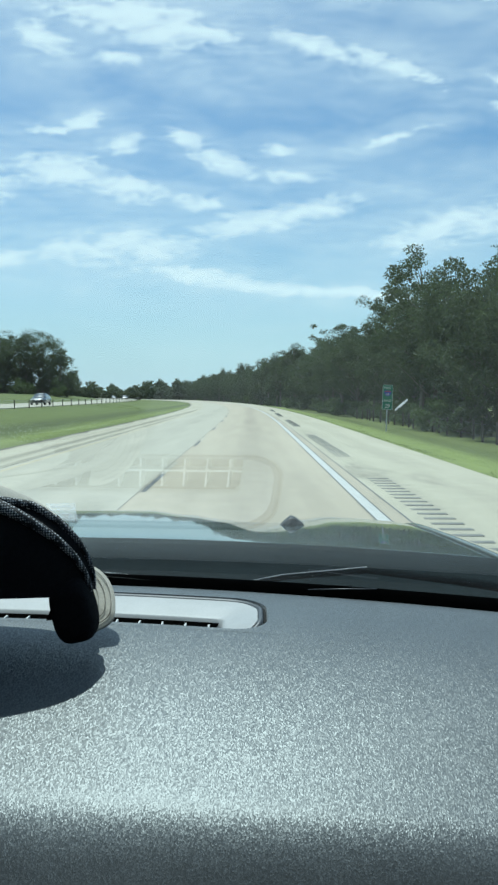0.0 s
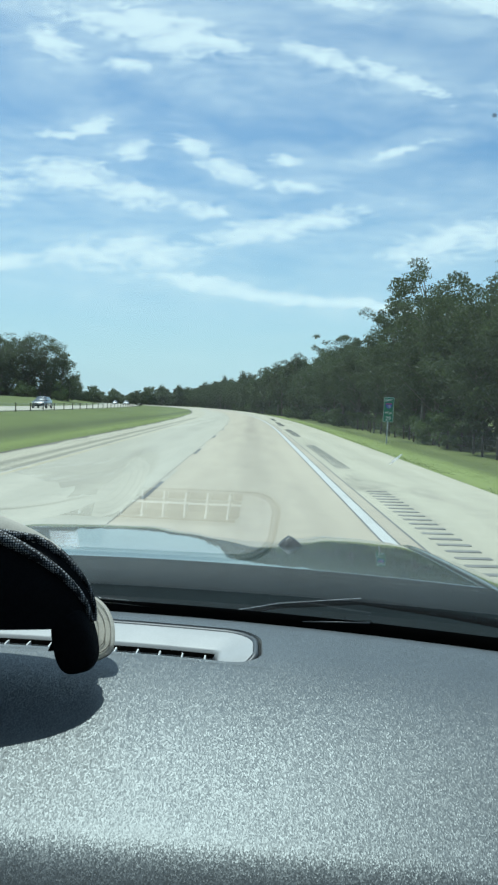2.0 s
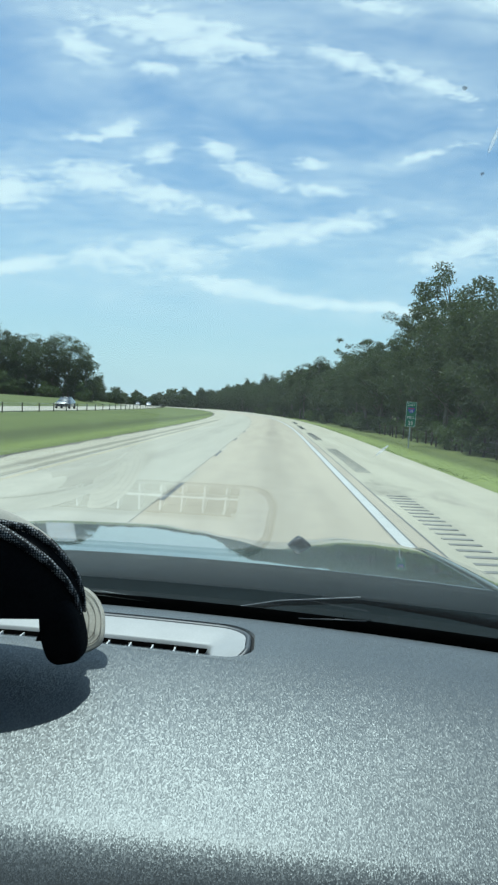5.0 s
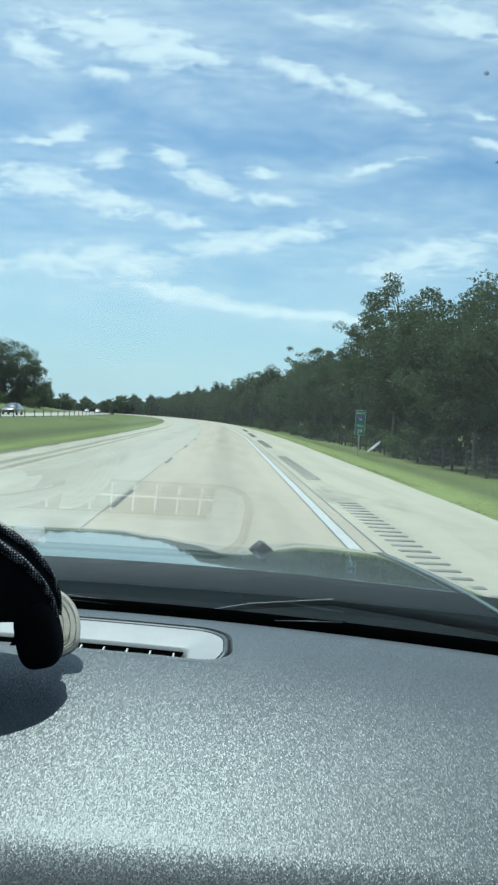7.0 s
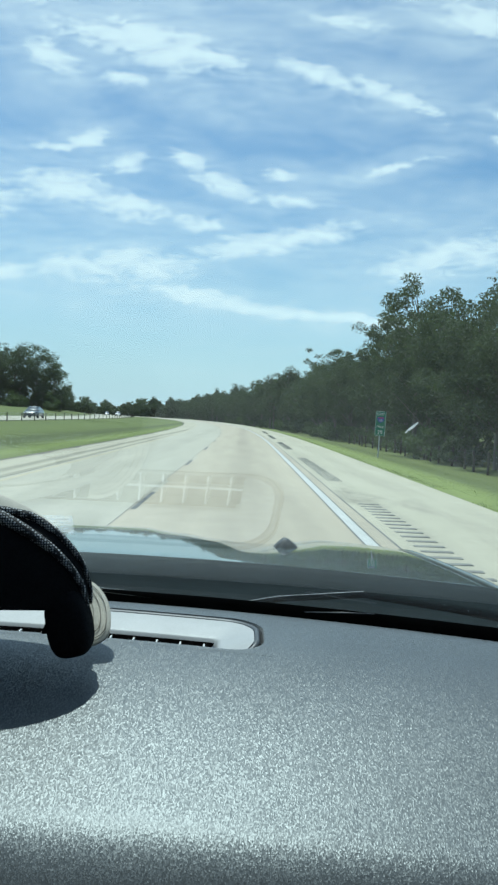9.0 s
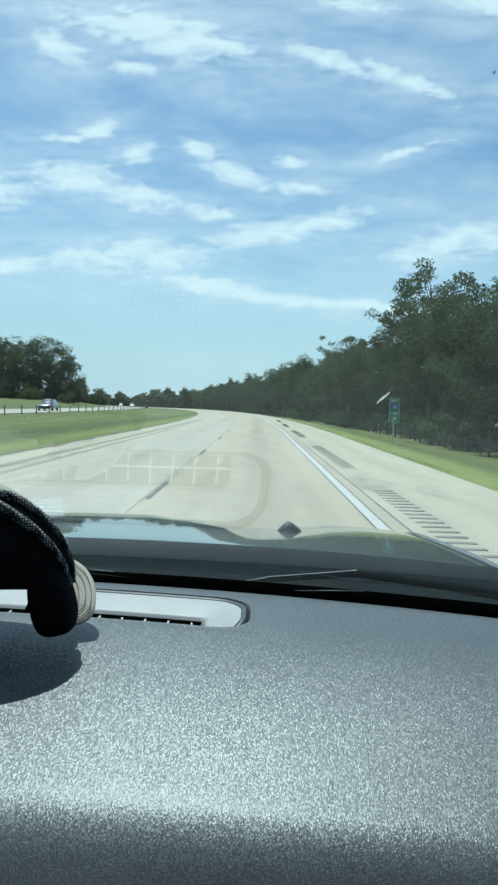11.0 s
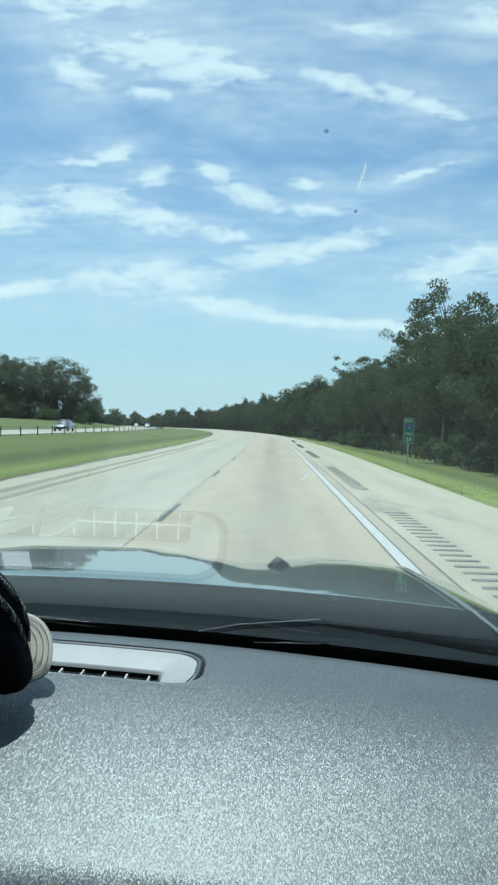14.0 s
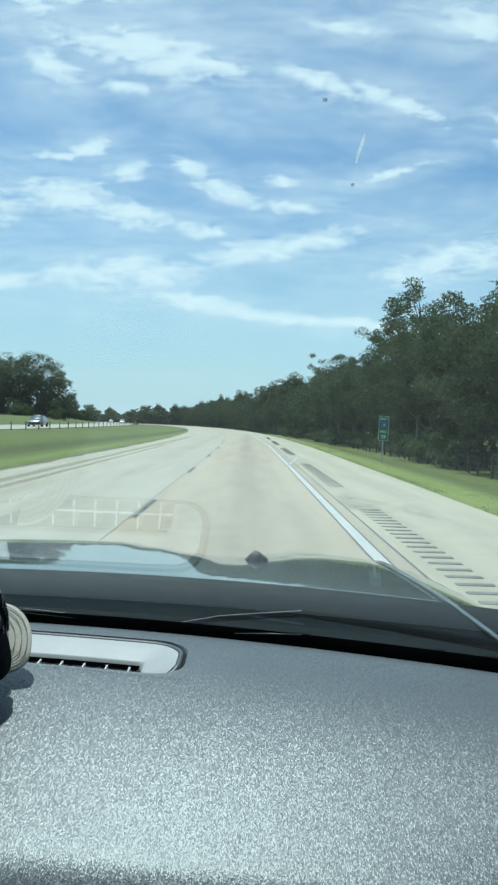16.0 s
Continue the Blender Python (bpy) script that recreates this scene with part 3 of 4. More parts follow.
# clump beyond the opposite carriageway
for x, y, k in ((-83, 238, 1.3), (-76, 231, 1.45), (-69.5, 235, 1.5), (-63, 229, 1.45), (-56, 234, 1.45), (-49, 230, 1.3), (-72, 246, 1.4), (-65, 249, 1.35), (-59, 243, 1.2), (-90, 247, 1.3), (-52, 243, 0.95), (-44, 233, 1.1), (-97, 240, 1.2), (-46, 300, 0.75), (-50, 320, 0.75), (-47, 345, 0.7), (-55, 360, 0.8)):
    plant([NEAR[1], NEAR[3], NEAR[4]] if k > 1.1 else [FAR[1], FAR[3], FAR[4]], x, y, k * 1.12, 3)
    plant([FAR[3]], x + 2.5, y - 5, k * 0.55, 1)
for i in range(26):
    plant(BUSH, placing.uniform(-92, -43), placing.uniform(219, 228), placing.uniform(1.0, 1.9), 3)
# low far woods ahead, one mass of crowns
mass = []
crowns = [o.data for t in FAR[:5] for o in t.children if o.data.name.startswith("crown")]
for k in range(220):
    data = crowns[k % len(crowns)]
    co = np.empty(len(data.vertices) * 3)
    data.vertices.foreach_get("co", co)
    y = placing.uniform(520, 660)
    x = placing.uniform(-260, 190)
    leaf = co.reshape(-1, 4, 3)[::4]
    middle = leaf.mean(axis=1, keepdims=True)
    co = (middle + (leaf - middle) * 2.6).reshape(-1, 3) * np.array([1.6, 1.6, placing.uniform(0.9, 1.4)]) + np.array([x, y, -5.0])
    mass.append((co.tolist(), [(4 * i, 4 * i + 1, 4 * i + 2, 4 * i + 3) for i in range(len(co) // 4)]))
tagged(part("far_woods", joined(mass), LEAVES), "low dark line of far woods at the horizon", "woods", kind="stuff")
for proto in NEAR + FAR + BUSH:
    for o in [*proto.children_recursive, proto]:
        bpy.data.objects.remove(o)

# ---- the car ----
CX = -0.42  # the car's centre line
car = thing("car", pose(0, 0, 0), "dark green car parked nose ahead, seen from its passenger seat", "car")


# hood: a dome in the middle, a valley, an outer ridge; d is the distance from the centre line, the other number sets how steeply it falls
HOOD = [(0.0, 0.1440), (0.14, 0.1445), (0.26, 0.150), (0.35, 0.156), (0.42, 0.160), (0.48, 0.161), (0.565, 0.156), (0.64, 0.1530), (0.71, 0.1525), (0.80, 0.158), (0.86, 0.165), (0.95, 0.176)]


def along(stops, d):
    for (a, za), (b, zb) in zip(stops, stops[1:]):
        if d <= b:
            k = max(0.0, (d - a) / (b - a))
            k = k * k * (3 - 2 * k)
            return za + (zb - za) * k
    return stops[-1][1]


def bow(x):
    """How far the glass and the dash edge fall back from the centre line."""
    return 0.31 * (x - CX) ** 2


FRONT = 2.46  # where the hood ends at the nose


def hood_edge(k):
    return 0.82 + 0.03 * k


def level(d):
    """Slope of the hood at its rear edge: flatter on the dome."""
    return along([(0.0, 0.022), (0.30, 0.022), (0.44, 0.055), (1.2, 0.055)], d)


# share of the whole slope reached along the hood: quick behind, nearly even, quick again at the crest
TURN = [(0.0, 0.0), (0.15, 0.29), (0.70, 0.39), (0.88, 0.55), (1.0, 1.0)]


def turned(k):
    """How much the slope has added up to at k."""
    total = 0.0
    for (a, ga), (b, gb) in zip(TURN, TURN[1:]):
        if k <= a:
            break
        e = min(k, b)
        total += (e - a) * (ga + ga + (gb - ga) * (e - a) / (b - a)) / 2
    return total


def hood_reach(d):
    rear, fall = 1.44 - 0.30 * d * d, along(HOOD, abs(d))
    return rear, fall, min(1.0, (0.262 - fall * rear) / ((fall - level(abs(d))) * (1 - turned(1.0))))


def hood_point(d, k):
    """A crowned surface: level behind, falling away ahead, k = 1 where it dips out of sight."""
    rear, fall, reach = hood_reach(d)
    flat, s = level(abs(d)), reach * k
    near = min(s, reach)
    z = EYE - 0.262 - flat * near - (fall - flat) * reach * turned(min(k, 1.0))
    ahead = max(0.0, s - reach)
    return rear + s, z - fall * ahead - 0.09 * ahead * ahead


def hood_front(d):
    """The k at which a line along the hood meets the nose."""
    rear, fall, reach = hood_reach(d)
    return (FRONT - 0.16 * d * d - rear) / reach


rows = []
for j in range(41):
    row = []
    for i in range(97):
        d = (-1 + 2 * i / 96) * 0.82
        k = 1.1 * j / 30 if j <= 30 else 1.1 + (hood_front(d) - 1.1) * (j - 30) / 10
        d = (-1 + 2 * i / 96) * hood_edge(min(k, 1.05))
        row.append((CX + d, *hood_point(d, k)))
    rows.append(row)
part("hood", sheet(rows, 0.02), GREEN_PAINT, car, "dark green glossy hood with a raised dome", smooth=True)
part("hood_lip", tube([(x, y - 0.001, z + 0.0002) for x, y, z in rows[0]], [0.0016] * 97, 6), GREEN_PAINT, car, "thin bright rear lip of the hood", smooth=True)
NOSE = [rows[-1][i] for i in range(0, 97, 6)]
FENDER_ENDS = []
for side in (1, -1):
    edge, fender = [], []
    last = hood_front(0.85)
    for j in range(19):
        k = -0.4 + j / 18 * (last + 0.4)
        d = hood_edge(min(k, 1.05)) + 0.002
        y, z = hood_point(d, k)
        edge.append((CX + side * d, y, z + 0.002))
        row = [(CX + side * (d - 0.004 + 0.24 * q), y + 0.05 * q, z - 0.003 - 0.045 * q - 0.09 * q ** 3) for q in (0, 0.15, 0.3, 0.5, 0.7, 0.85, 1.0)]
        # the side drops to the sill, cut out round the front wheel
        gap = 0.43 ** 2 - (y + 0.05 - 1.72) ** 2
        foot = 0.40 + math.sqrt(gap) if gap > 0 else 0.42
        x, y, top = row[-1]
        row += [(x + side * 0.012 * math.sin(math.pi * q), y, top + (max(foot, 0.42) - top) * q) for q in (0.08, 0.2, 0.4, 0.6, 0.8, 1.0)]
        fender.append(row)
    part("hood_edge", tube(edge, [0.0045] * len(edge), 8), GREEN_PAINT, car, "bright rolled edge of the hood", smooth=True)
    part("fender", sheet(fender), GREEN_PAINT, car, "dark green front fender", smooth=True)
    FENDER_ENDS.append((side, fender[-1]))
# nose below the hood's front edge
rows = [[(x + (x - CX) * 0.25 * min(1.0, q * 4), y + 0.06 * math.sin(math.pi * min(1.0, q * 1.3)) - 0.02 * q, z + (0.42 - z) * q) for x, y, z in NOSE] for q in [i / 12 for i in range(13)]]
part("nose", sheet(rows), GREEN_PAINT, car, "dark green painted nose", smooth=True)
for side, end in FENDER_ENDS:
    part("fender_corner", sheet([end, [r[-1] if side == 1 else r[0] for r in rows]]), GREEN_PAINT, car, "dark green fender corner", smooth=True)
part("grille", boxed(CX - 0.50, CX + 0.50, 2.48, 2.56, 0.82, 1.02, bevel=0.02), BLACK_PLASTIC, car, "black grille")
for side in (1, -1):
    part("headlight", boxed(*sorted((CX + side * 0.56, CX + side * 0.90)), 2.36, 2.47, 0.86, 1.02, bevel=0.03), SIGN_WHITE, car, "clear headlight")
part("front_bumper", sheet([[(CX + 1.04 * a, 2.56 - 0.24 * a * a + b, z) for a in [i / 10 - 1 for i in range(21)]] for b, z in ((-0.04, 0.74), (0.01, 0.71), (0.03, 0.62), (0.03, 0.54), (0.0, 0.46), (-0.06, 0.42))]), BLACK_PLASTIC, car, "dark front bumper", smooth=True)
# small black wedge standing on the crest of the hood
part("washer_nozzle", sheet([[(0.098 + 0.028 * q, 1.86 + 0.02 * v, hz) for q, hz in ((-1, EYE - 0.307), (-0.6, EYE - 0.295), (-0.1, EYE - 0.284), (0.3, EYE - 0.288), (1, EYE - 0.303))] for v in (-1, -0.3, 0.3, 1)], 0.03), BLACK_PLASTIC, car, "small dark wedge on the hood", smooth=True)
# cowl between glass and hood
rows = [[(x, w - bow(x), EYE + z) for x in [CX - 1.02 + 2.04 * i / 48 for i in range(49)]] for w, z in ((0.90, -0.285), (0.99, -0.275), (1.02, -0.256), (1.10, -0.252), (1.25, -0.2535), (1.38, -0.256), (1.447, -0.2585))]
part("cowl", sheet(rows, 0.02), COWL_PLASTIC, car, "black plastic cowl panel below the glass", smooth=True)
path = [(-0.02, 1.0, EYE - 0.243), (0.04, 0.99, EYE - 0.229), (0.143, 0.965, EYE - 0.214), (0.25, 0.95, EYE - 0.224), (0.40, 0.92, EYE - 0.242)]
wiper = part("wiper_arm", tube(path, [0.003, 0.004, 0.005, 0.006, 0.007], 8), COWL_PLASTIC, car, "thin dark wiper arm resting below the glass", smooth=True)
# pale steel tube that draws the bright line along the arm
part("wiper_edge", tube([(x, y - 0.003, z + 0.004) for x, y, z in path[:3]], [0.0006] * 3, 6), STEEL, wiper, "thin bright line along the wiper arm")
# highlight along the dash's rear edge, modelled as a pale tube
part("glass_seal", tube([(-0.36, 0.907, EYE - 0.196), (-0.203, 0.915, EYE - 0.2075), (-0.120, 0.914, EYE - 0.214), (-0.046, 0.912, EYE - 0.2195), (0.03, 0.905, EYE - 0.226)], [0.0006] * 4 + [0.0003], 6), STEEL, car, "thin bright highlight line along the foot of the glass, built as a tube", smooth=True)
# thin grey tube added for a short line seen low by the glass
part("wiper_rail", tube([(0.0622, 0.8473, EYE - 0.2097), (0.10, 0.838, EYE - 0.2068), (0.1337, 0.8276, EYE - 0.2043)], [0.0005, 0.0008, 0.0008], 6), FRAME_GREY, car, "short thin grey line low by the glass", smooth=True)
part("wiper_clip", boxed(0.118, 0.150, 0.905, 0.925, EYE - 0.232, EYE - 0.222, bevel=0.002), COWL_PLASTIC, car)
part("cowl_hinge", boxed(0.205, 0.30, 0.87, 0.90, EYE - 0.245, EYE - 0.228, bevel=0.004), COWL_PLASTIC, car)

part("engine_bay", boxed(CX - 0.7, CX + 0.7, 0.78, 2.2, 0.75, 0.80), DEEP_BLACK, car)
part("cabin_floor", boxed(CX - 0.78, CX + 0.78, -1.4, 0.78, 0.40, 0.45), DEEP_BLACK, car)
part("firewall", boxed(CX - 0.78, CX + 0.78, 0.60, 0.64, 0.45, EYE - 0.30), DEEP_BLACK, car)

# dashboard; w is the distance ahead, straightened along the dash's bow
EDGE = 0.918
VX0, VX1, VW0, VW1 = -0.856, 0.016, 0.767, 0.870


ROLL = 0.527  # where the dash starts to roll down towards the seat


def dash_z(w):
    z = -0.212
    t = 0.82 - max(w, ROLL)
    if t > 0:
        z -= 0.32 * (t - 0.15 * (1 - math.exp(-t / 0.15)))
    if w < ROLL:
        s = ROLL - w
        z -= 0.282 * s + 8.0 * min(s, 0.045) ** 2 + 0.72 * max(0.0, s - 0.045)
    if w > 0.885:
        z -= 4.0 * (w - 0.885) ** 2
    return EYE + z


def dash_point(x, w, lift=0.0):
    fade = min(1.0, max(0.0, (w - 0.34) / 0.50))
    fade = fade * fade * (3 - 2 * fade)
    return (x, w - bow(x) * (0.25 + 0.75 * fade), dash_z(w) + lift)


ws = sorted([0.10 + 0.00625 * j for j in range(131) if abs(0.10 + 0.00625 * j - VW0) > 0.002 and abs(0.10 + 0.00625 * j - VW1) > 0.002] + [VW0, VW1, 0.915, EDGE])
xs = sorted([CX - 0.75 + 0.02 * i for i in range(76) if abs(CX - 0.75 + 0.02 * i - VX0) > 0.004 and abs(CX - 0.75 + 0.02 * i - VX1) > 0.004] + [VX0, VX1])
vs = [dash_point(x, w) for w in ws for x in xs]
fs = []
for j in range(len(ws) - 1):
    for i in range(len(xs) - 1):
        if not (VX0 - 1e-6 <= xs[i] and xs[i + 1] <= VX1 + 1e-6 and VW0 - 1e-6 <= ws[j] and ws[j + 1] <= VW1 + 1e-6):
            fs.append((j * len(xs) + i, j * len(xs) + i + 1, (j + 1) * len(xs) + i + 1, (j + 1) * len(xs) + i))
lip = len(vs)
vs += [(x, y, z - 0.05) for x, y, z in [dash_point(x, EDGE) for x in xs]]
top = (len(ws) - 1) * len(xs)
fs += [(top + i, top + i + 1, lip + i + 1, lip + i) for i in range(len(xs) - 1)]
dash = part("dashboard", (vs, fs), DASH, car, "black grained vinyl dashboard with a dull sheen", smooth=True)


def rounded(x0, x1, w0, w1, r, steps=8):
    """Points round a rectangle with rounded corners, anticlockwise, with many points on the long sides."""
    out = []
    for cx, cw, a0 in ((x1 - r, w0 + r, -90), (x1 - r, w1 - r, 0), (x0 + r, w1 - r, 90), (x0 + r, w0 + r, 180)):
        for i in range(steps + 1):
            a = radians(a0 + 90 * i / steps)
            out.append((cx + r * math.cos(a), cw + r * math.sin(a)))
    full = []
    for p, q in zip(out, out[1:] + out[:1]):
        m = max(1, int(abs(q[0] - p[0]) / 0.02))
        full += [(p[0] + (q[0] - p[0]) * k / m, p[1] + (q[1] - p[1]) * k / m) for k in range(m)]
    return full


def ring(loops):
    """Faces between closed loops of equally many points."""
    m = len(loops[0])
    return [p for lp in loops for p in lp], [(a * m + i, a * m + (i + 1) % m, (a + 1) * m + (i + 1) % m, (a + 1) * m + i) for a in range(len(loops) - 1) for i in range(m)]


def vent_loop(inset, lift, r=0.034):
    base = rounded(VX0, VX1, VW0, VW1, r)
    cx, cw = (VX0 + VX1) / 2, (VW0 + VW1) / 2
    return [dash_point(cx + (x - cx) * (1 - inset / 0.436), cw + (w - cw) * (1 - inset / 0.0515), lift - (0.0045 * min(1.0, max(0.0, (VW0 + 0.026 - w) / 0.014)) if inset > 0.003 else 0.0)) for x, w in base]


def square_loop():
    out = []
    for x, w in rounded(VX0, VX1, VW0, VW1, 0.034):
        gx, gw = min(x - VX0, VX1 - x), min(w - VW0, VW1 - w)
        ex = VX0 - 0.006 if x < (VX0 + VX1) / 2 else VX1 + 0.006
        ew = VW0 - 0.006 if w < (VW0 + VW1) / 2 else VW1 + 0.006
        out.append(dash_point(ex if gx < 0.034 and gx <= gw + 0.001 else x, ew if gw < 0.034 and gw <= gx + 0.001 else w, 0.00015))
    return out


vent = part("vent_surround", ring([square_loop(), vent_loop(0.0, 0.0003), vent_loop(0.0012, -0.004)]), DASH, car, "grained surround of the defroster vent", smooth=False)
part("vent_groove", ring([vent_loop(0.0009, -0.003), vent_loop(0.0028, -0.004), vent_loop(0.0045, -0.003)]), DEEP_BLACK, vent)
part("vent_frame", ring([vent_loop(0.0040, -0.008), vent_loop(0.0042, -0.0005), vent_loop(0.0065, 0.0008), vent_loop(0.009, -0.001), vent_loop(0.012, -0.012)]), FRAME_GREY, vent, "satin grey vent frame", smooth=True)
SLOT = VW0 + 0.056


def even_loop(x0, x1, w0, w1, r, lift):
    """A rounded rectangle with always the same number of points."""
    corners = [[(cx + r * math.cos(radians(a0 + 90 * i / 10)), cw + r * math.sin(radians(a0 + 90 * i / 10))) for i in range(11)] for cx, cw, a0 in ((x1 - r, w0 + r, -90), (x1 - r, w1 - r, 0), (x0 + r, w1 - r, 90), (x0 + r, w0 + r, 180))]
    out = []
    for i, side in enumerate((4, 44, 4, 44)):
        p, q = corners[i][-1], corners[(i + 1) % 4][0]
        out += corners[i] + [(p[0] + (q[0] - p[0]) * k / side, p[1] + (q[1] - p[1]) * k / side) for k in range(1, side)]
    return [dash_point(x, w, lift - 0.0045 * min(1.0, max(0.0, (VW0 + 0.026 - w) / 0.014))) for x, w in out]


loops = []
for k in (0.0, 0.12, 0.35, 0.6, 0.85, 0.95, 1.0):
    drop = -0.0012 - 0.0105 * k ** 1.2 - (0.008 if k == 1.0 else 0.0)
    loops.append(even_loop(VX0 + 0.0095 + 0.036 * k, VX1 - 0.0095 - 0.036 * k, VW0 + 0.0062 + 0.0016 * k, VW1 - 0.0095 - (VW1 - 0.0095 - SLOT) * k, 0.030 - 0.024 * k, drop))
part("vent_panel", ring(loops), SILVER, vent, "pale panel sloping down to the vent slot", smooth=True)
rows = [[dash_point(x, w, z) for x in [VX0 + 0.004 + (VX1 - VX0 - 0.008) * i / 40 for i in range(41)]] for w, z in ((VW0 + 0.004, -0.004), (VW0 + 0.005, -0.034), (SLOT - 0.001, -0.034), (SLOT + 0.0005, -0.014))]
part("vent_well", sheet(rows), DUSTY_WELL, vent)
for i in range(40):
    x = VX1 - 0.058 - 0.0236 * i
    if x > VX0 + 0.05:
        p, q = dash_point(x, VW0 + 0.006), dash_point(x, SLOT - 0.002)
        fin = bmesh.new()
        box(fin, x - 0.0008, x + 0.0008, p[1], q[1], p[2] - 0.030, p[2] - 0.013)
        part("vent_fin", fin, PALE_FIN, vent)
rows = [[dash_point(x, w, -0.015) for x in [VX0 + 0.01 + (VX1 - VX0 - 0.05) * i / 40 for i in range(41)]] for w in (VW0 + 0.030, VW0 + 0.0325)]
part("vent_bar", sheet(rows, 0.008), PALE_FIN, vent)

# windshield: straight rake below, steeper above
PROF = [(0.985, -0.238), (0.95, -0.217), (0.90, -0.187), (0.82, -0.139), (0.74, -0.091), (0.66, -0.043), (0.585, 0.004), (0.50, 0.062), (0.42, 0.122), (0.33, 0.195), (0.285, 0.235)]
xs = [CX - 0.78 + 1.56 * i / 40 for i in range(41)]
rows = [[(x, w - bow(x) * (1 - 0.35 * j / 10), EYE + z) for x in xs] for j, (w, z) in enumerate(PROF)]
part("windshield", sheet(rows), WINDSHIELD, car, "raked clear windshield with faint reflections", smooth=True)
band = [(0.987, -0.2395), (0.955, -0.2205), (0.925, -0.2025)]
part("windshield_border", sheet([[(x, w - bow(x) * 0.985, EYE + z - 0.002) for x in xs] for w, z in band]), DEEP_BLACK, car, "black painted border along the glass", smooth=True)
# cabin shell
part("roof_lining", sheet([[(x, w - (bow(x) * 0.65 if w > 0.2 else 0.0), EYE + z) for x in (CX - 0.72, CX - 0.4, CX, CX + 0.4, CX + 0.72)] for w, z in ((0.285, 0.238), (0.05, 0.285), (-0.6, 0.31), (-1.4, 0.2))], 0.03), LINING, car)
part("rear_panel", boxed(CX - 0.75, CX + 0.75, -1.45, -1.4, 0.5, EYE + 0.22), LINING, car)
for side in (-1, 1):
    part("door_panel", boxed(*sorted((CX + side * 0.76, CX + side * 0.80)), -1.4, 0.75, 0.5, EYE - 0.2), BLACK_PLASTIC, car)
# outer shell: roof, pillars, doors, glass, tail and wheels
part("roof", sheet([[(CX + a, w - (0.25 * a * a if w > 0.2 else 0.0), EYE + z - 0.10 * a ** 4) for a in [i / 8 * 0.80 - 0.80 for i in range(17)]] for w, z in ((0.295, 0.262), (0.22, 0.285), (0.0, 0.322), (-0.6, 0.345), (-1.4, 0.325), (-2.2, 0.27), (-2.32, 0.22))], 0.015), GREEN_PAINT, car, "dark green roof", smooth=True)
part("tailgate", sheet([[(CX + a, y + 0.13 * a * a, z) for a in [i / 6 * 0.98 - 0.98 for i in range(13)]] for y, z in ((-2.66, 0.42), (-2.74, 0.60), (-2.73, 0.90), (-2.68, 1.335))]), GREEN_PAINT, car, "dark green tailgate", smooth=True)
part("rear_window", sheet([[(CX + a * k, y + 0.12 * a * a, z) for a in [i / 6 * 0.95 - 0.95 for i in range(13)]] for y, z, k in ((-2.675, 1.338, 1.0), (-2.51, 1.60, 0.92), (-2.335, EYE + 0.215, 0.84))]), SIDE_GLASS, car, "dark rear window", smooth=True)
